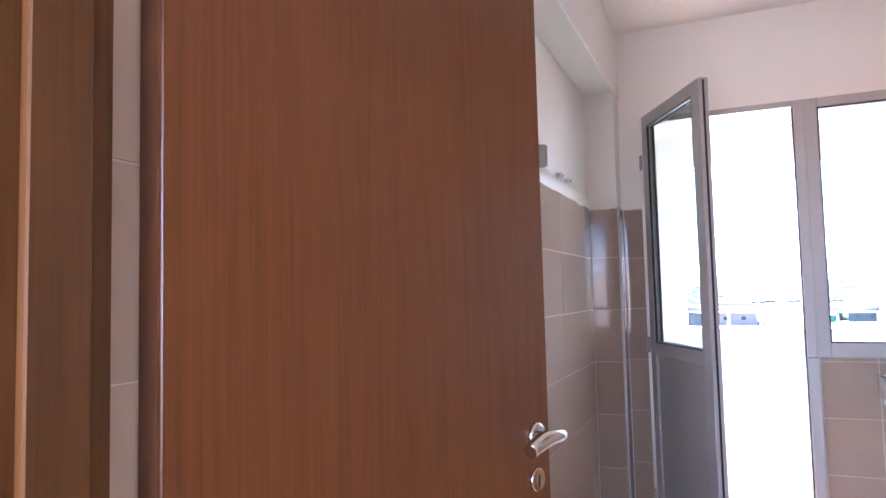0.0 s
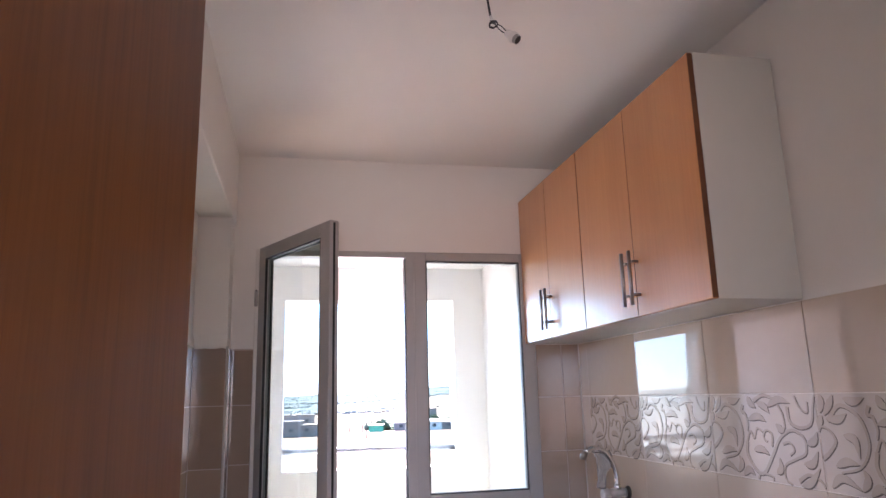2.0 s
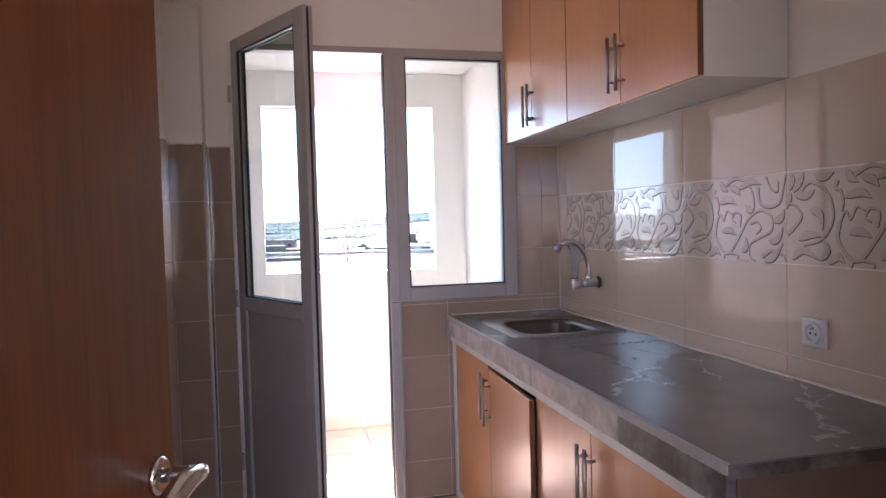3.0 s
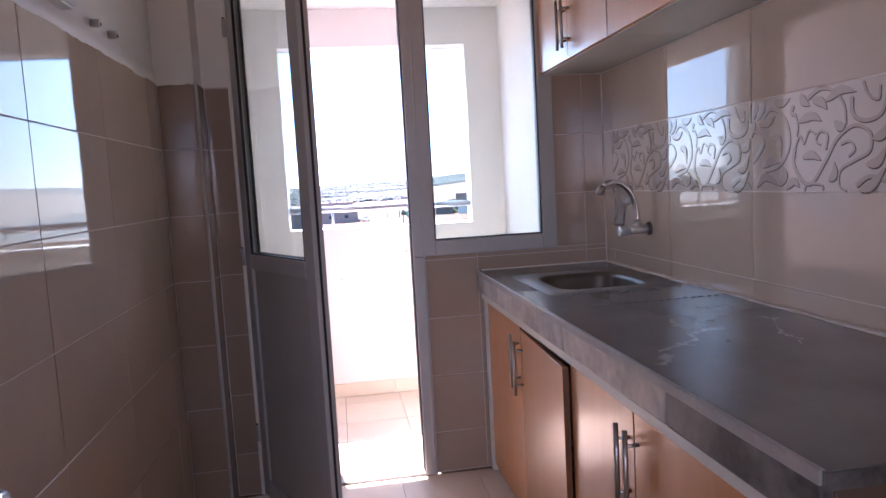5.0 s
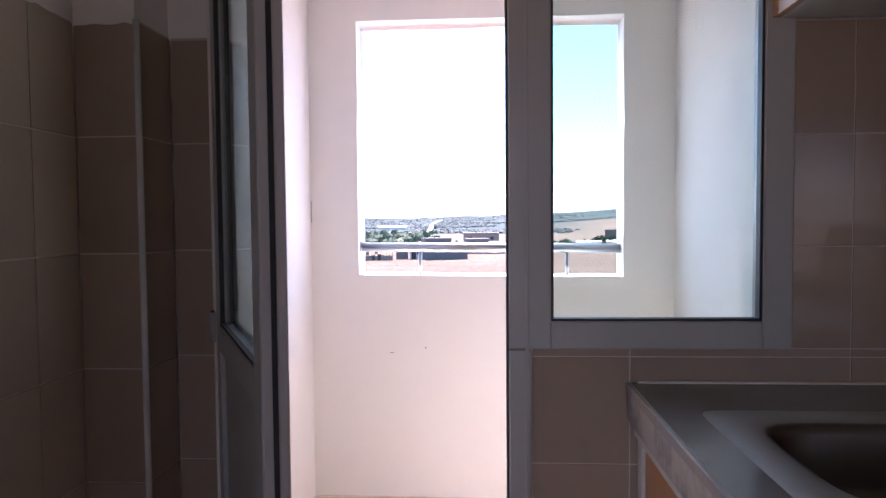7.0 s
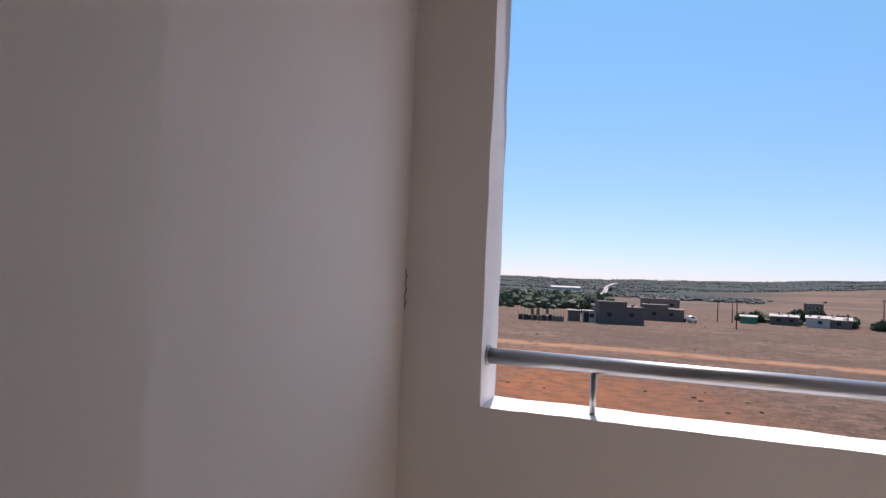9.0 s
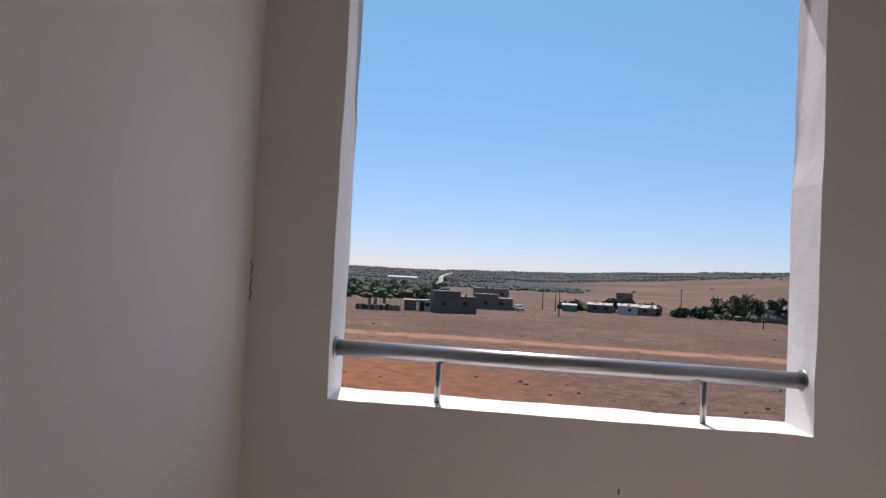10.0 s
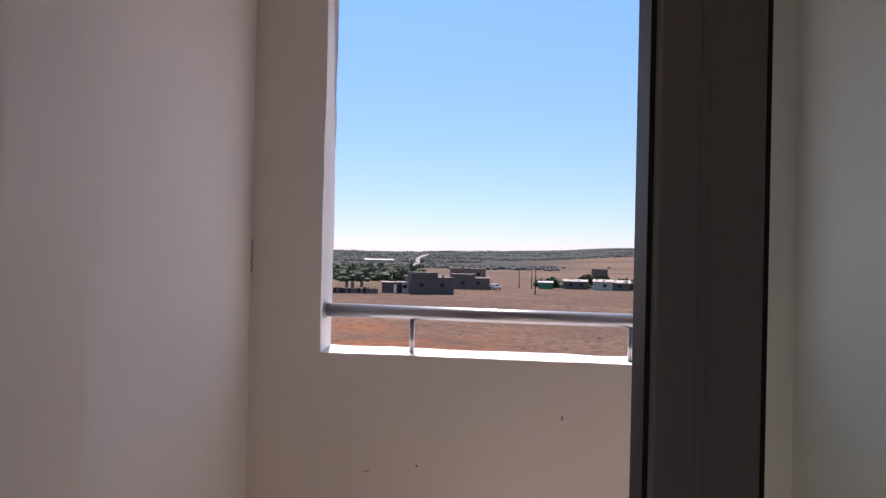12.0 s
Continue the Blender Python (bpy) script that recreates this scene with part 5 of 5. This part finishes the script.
def bed(name, bm, label, material=GROUT):
    return structure(name, bm, material, label, "grout")


def face_east(u, v):      # east wall, looking to -x; u runs along -y
    return Matrix.Translation((TT, -u, v)) @ Matrix(((0, 0, -1, 0), (-1, 0, 0, 0), (0, 1, 0, 0), (0, 0, 0, 1)))


def face_west(x):
    def f(u, v):
        return Matrix.Translation((x - TT, u, v)) @ Matrix(((0, 0, 1, 0), (1, 0, 0, 0), (0, 1, 0, 0), (0, 0, 0, 1)))
    return f


def face_south(y):
    def f(u, v):
        return Matrix.Translation((u, y + TT, v)) @ Matrix(((1, 0, 0, 0), (0, 0, -1, 0), (0, 1, 0, 0), (0, 0, 0, 1)))
    return f


def face_up(z):
    def f(u, v):
        return Matrix.Translation((u, v, z - TT))
    return f


VO = TOP - 7 * ROW
g = bed("wall_tiles_east", bm_box(0.0024, TT - 0.0005, YS, -0.001, 0, TOP), "glossy cream wall tiles with a scroll border")
mid = TOP - 1.5 * ROW
east = lay(g, 0.004, -YS, 0.89, TOP, 0.097, VO, COL, ROW, face_east, CREAM, special=lambda c, d: DECOR if c < mid < d else CREAM, seed=1)
lay(g, 2.16, -YS, 0.004, 0.888, 0.097, VO, COL, ROW, face_east, CREAM, seed=2)
g = bed("wall_tiles_west", bm_box(XL - TT + 0.0005, XL - 0.0024, YS, COLY + 0.004, 0, TOP), "glossy cream wall tiles")
lay(g, YS, COLY, 0.004, TOP, -0.80, VO, COL, ROW, face_west(XL), CREAM, seed=3)
g = bed("wall_tiles_column", bm_box(XL, COLX - 0.0024, COLY + 0.0024, -0.001, 0, TOP - 0.004), "glossy taupe tiles on the corner column", TGROUT)
lay(g, XL, COLX - 0.003, 0.004, TOP - 0.008, XL, VO, 0.5, ROW, face_south(COLY), TAUPE, seed=4)
lay(g, COLY + 0.003, -0.001, 0.004, TOP - 0.008, COLY, VO, 0.5, ROW, face_west(COLX), TAUPE, seed=5)
bm = bmesh.new()
box(bm, COLX + 0.001, FX0 - 0.001, 0.0024, TT - 0.0005, 0, TOP - 0.005)
box(bm, MX0 + 0.053, XR, 0.0024, TT - 0.0005, 0, WZ0 - 0.001)
box(bm, FX1 + 0.001, XR, 0.0024, TT - 0.0005, WZ0 - 0.001, TOP)
g = bed("wall_tiles_north", bm, "glossy taupe tiles round the balcony door", TGROUT)
lay(g, COLX + 0.002, FX0, 0.004, TOP - 0.010, COLX, VO, 0.5, ROW, face_south(0), TAUPE, seed=6)
lay(g, MX0 + 0.054, XR - 0.003, 0.004, WZ0, -0.590, VO, COL, ROW, face_south(0), TAUPE, seed=7)
lay(g, FX1 + 0.001, XR - 0.003, WZ0, TOP, -0.590, VO, COL, ROW, face_south(0), TAUPE, seed=8)

# corner profile of the column and ragged plaster over the tile edge
bm = tube(bmesh.new(), [(COLX - 0.003, COLY + 0.003, 0.0), (COLX - 0.003, COLY + 0.003, TOP - 0.004)], 0.007, 16)
structure("trim_column", bm, TRIMP, "white plastic tile corner profile", "trim")


def ragged(name, pts_to, length, seed):
    bm = bmesh.new()
    n = int(length / 0.02)
    prev = None
    for i in range(n + 1):
        u = length * i / n
        lo = 0.010 + 0.010 * noise.noise(Vector((u * 7, seed, 0))) + 0.006 * noise.noise(Vector((u * 31, seed, 5)))
        row = [bm.verts.new(pts_to(u, w, o)) for w, o in ((-lo, -0.001), (-lo * 0.6, 0.0018), (0.02, 0.0022), (0.05, -0.007))]
        if prev:
            for k in range(3):
                bm.faces.new((prev[k], row[k], row[k + 1], prev[k + 1])).smooth = True
        prev = row
    structure(name, bm, PAINT, "ragged plaster edge over the tiles", "trim")


ragged("trim_plaster_west", lambda u, w, o: (XL + o, YS + u, TOP + w), COLY - YS, 1)
ragged("trim_plaster_column", lambda u, w, o: (XL + u, COLY - o, TOP - 0.006 + w), COLX - XL - 0.006, 2)


# scroll relief of the border tiles
def ribbon(vs, fs, pts, widths, z0, z1):
    n = len(pts)
    base = len(vs)
    for i, (x, y) in enumerate(pts):
        x0, y0 = pts[max(i - 1, 0)]
        x1, y1 = pts[min(i + 1, n - 1)]
        d = math.hypot(x1 - x0, y1 - y0) or 1.0
        nx, ny = -(y1 - y0) / d, (x1 - x0) / d
        w = widths[i]
        for s, z in ((1.0, z0), (0.7, z1), (-0.7, z1), (-1.0, z0)):
            vs.append((x + nx * w * s, y + ny * w * s, z))
    for i in range(n - 1):
        for k in range(3):
            a = base + i * 4 + k
            fs.append((a, a + 1, a + 5, a + 4))


def bend(*knots, n=7):
    """A smooth line through a few knots, given as shares of the tile's width and height."""
    w, h = COL - 0.004, ROW - 0.004
    k = [Vector(((u - 0.5) * w, (v - 0.5) * h)) for u, v in knots]
    k = [k[0] * 2 - k[1]] + k + [k[-1] * 2 - k[-2]]
    out = []
    for a, b, c, d in zip(k, k[1:], k[2:], k[3:]):
        for i in range(n):
            t = i / n
            p = (b * 2 + (c - a) * t + (a * 2 - b * 5 + c * 4 - d) * t * t + (b * 3 - a - c * 3 + d) * t ** 3) * 0.5
            out.append((p.x, p.y))
    return out + [tuple(k[-2])]


def scroll_mesh():
    w, h = COL - 0.004, ROW - 0.004
    strokes = []
    vine, thin, blade = 0.0066, 0.0040, -0.0125
    for width, end, knots in (
            (vine, 0.003, ((0.07, 0.72), (0.17, 0.88), (0.29, 0.76), (0.33, 0.50), (0.26, 0.28), (0.12, 0.20))),      # arch
            (vine, 0.003, ((0.36, 0.88), (0.345, 0.80), (0.375, 0.77), (0.395, 0.66), (0.385, 0.56))),               # crook
            (vine, 0.003, ((0.37, 0.44), (0.36, 0.28), (0.42, 0.12), (0.50, 0.08), (0.60, 0.30), (0.68, 0.50), (0.79, 0.60), (0.88, 0.52), (0.88, 0.36), (0.79, 0.28), (0.70, 0.20), (0.69, 0.06), (0.74, 0.0))),
            (thin, 0.003, ((0.60, 0.40), (0.61, 0.54), (0.56, 0.58), (0.53, 0.50), (0.565, 0.45))),                  # small curl
            (thin, 0.003, ((0.37, 0.44), (0.41, 0.56), (0.44, 0.48), (0.48, 0.60), (0.53, 0.56))),                   # tulip rim
            (vine, 0.003, ((0.47, 0.92), (0.56, 0.99), (0.65, 0.95), (0.72, 0.80), (0.735, 0.62))),
            (vine, 0.003, ((0.77, 0.86), (0.78, 0.70), (0.86, 0.63), (0.95, 0.68), (0.98, 0.86), (1.0, 0.98))),      # cup
            (thin, 0.003, ((0.84, 0.98), (0.87, 0.86), (0.93, 0.80), (0.94, 0.92))),
            (vine, 0.003, ((0.0, 0.32), (0.06, 0.40), (0.11, 0.52), (0.06, 0.64), (0.0, 0.66))),
            (thin, 0.003, ((0.44, 0.0), (0.47, 0.07), (0.57, 0.06), (0.58, 0.0))),
            (vine, 0.003, ((0.80, 0.05), (0.88, 0.13), (0.96, 0.10), (1.0, 0.02))),
            (thin, 0.003, ((0.70, 0.44), (0.76, 0.46), (0.79, 0.38), (0.75, 0.32)))):
        strokes.append((bend(*knots), width, end))
    for knots in (((0.02, 0.80), (0.04, 0.92), (0.03, 1.0)), ((0.05, 0.78), (0.10, 0.90), (0.13, 0.99)), ((0.06, 0.74), (0.15, 0.74), (0.21, 0.80)), ((0.03, 0.78), (0.01, 0.70), (0.0, 0.60)),
                  ((0.17, 0.58), (0.24, 0.54), (0.26, 0.36)), ((0.09, 0.26), (0.17, 0.32), (0.25, 0.30)), ((0.04, 0.04), (0.12, 0.15), (0.25, 0.05)), ((0.25, 0.05), (0.29, 0.16), (0.27, 0.26)),
                  ((0.43, 0.34), (0.50, 0.36), (0.57, 0.30)), ((0.40, 0.70), (0.50, 0.74), (0.57, 0.68)), ((0.20, 0.95), (0.27, 0.92), (0.34, 0.96)), ((0.42, 0.98), (0.44, 0.90), (0.49, 0.84)),
                  ((0.50, 0.90), (0.57, 0.86), (0.61, 0.78)), ((0.60, 0.86), (0.70, 0.94), (0.80, 0.90)), ((0.66, 0.66), (0.70, 0.60), (0.735, 0.62)), ((0.86, 0.24), (0.93, 0.26), (0.98, 0.40)),
                  ((0.90, 0.46), (0.96, 0.50), (0.99, 0.60)), ((0.82, 0.0), (0.90, 0.06), (0.98, 0.22)), ((0.30, 0.02), (0.36, 0.10), (0.41, 0.04)), ((0.62, 0.10), (0.66, 0.16), (0.66, 0.28))):
        strokes.append((bend(*knots, n=6), blade, 0.0))
    out = []
    for grow, z0, z1 in ((1.0, 0.0002, 0.0007), (0.88, 0.0008, 0.0010)):
        vs, fs = [], []
        for lift, (pts, w0, w1) in enumerate(strokes):
            n = len(pts)
            # outline lies a little lower right of its fill, painting the relief's shadow side
            ox = 0.0013 if grow == 1.0 else -0.0009
            keep = [(max(-w / 2, min(w / 2, x + ox)), max(-h / 2, min(h / 2, y - ox))) for x, y in pts]
            if w0 < 0:
                wd = [-w0 * grow * max(0.06, math.sin(math.pi * min(1, (i + 0.3) / (n - 0.4)) ** 0.8)) for i in range(n)]
            else:
                wd = [(w0 + (w1 - w0) * i / (n - 1)) * grow for i in range(n)]
            ribbon(vs, fs, keep, wd, z0 + lift * 2.5e-5, z1 + lift * 2.5e-5)
        me = bpy.data.meshes.new("scroll")
        me.from_pydata(vs, [], fs)
        me.materials.append(SCROLL if grow == 1.0 else FILL)
        out.append(me)
    return out


SCROLLS = scroll_mesh()
for ob, a, b, c, d in east:
    if c < mid < d and b - a > 0.4:
        for me, nm in zip(SCROLLS, ("scroll_outline", "scroll_fill")):
            s = new(nm, me)
            s.parent = ob
            s.matrix_basis = Matrix.Translation((0, 0, TT))

# floor tiles
lay(bpy.data.objects["floor"], XL, XR, YS - 0.14, -0.016, -0.98, -0.02, 0.333, 0.333, face_up(0), FLOORT, seed=9)
lay(bpy.data.objects["floor_balcony"], BX0 + 0.011, BX1 - 0.011, 0.075, BY - 0.011, -0.873, 0.80, 0.333, 0.333, face_up(-0.012), FLOORT, seed=10)
structure("floor_sill", bm_box(FX0, MX0, 0.053, WT, -0.2, -0.012 - TT), FGROUT, "bed under the balcony threshold", "floor")
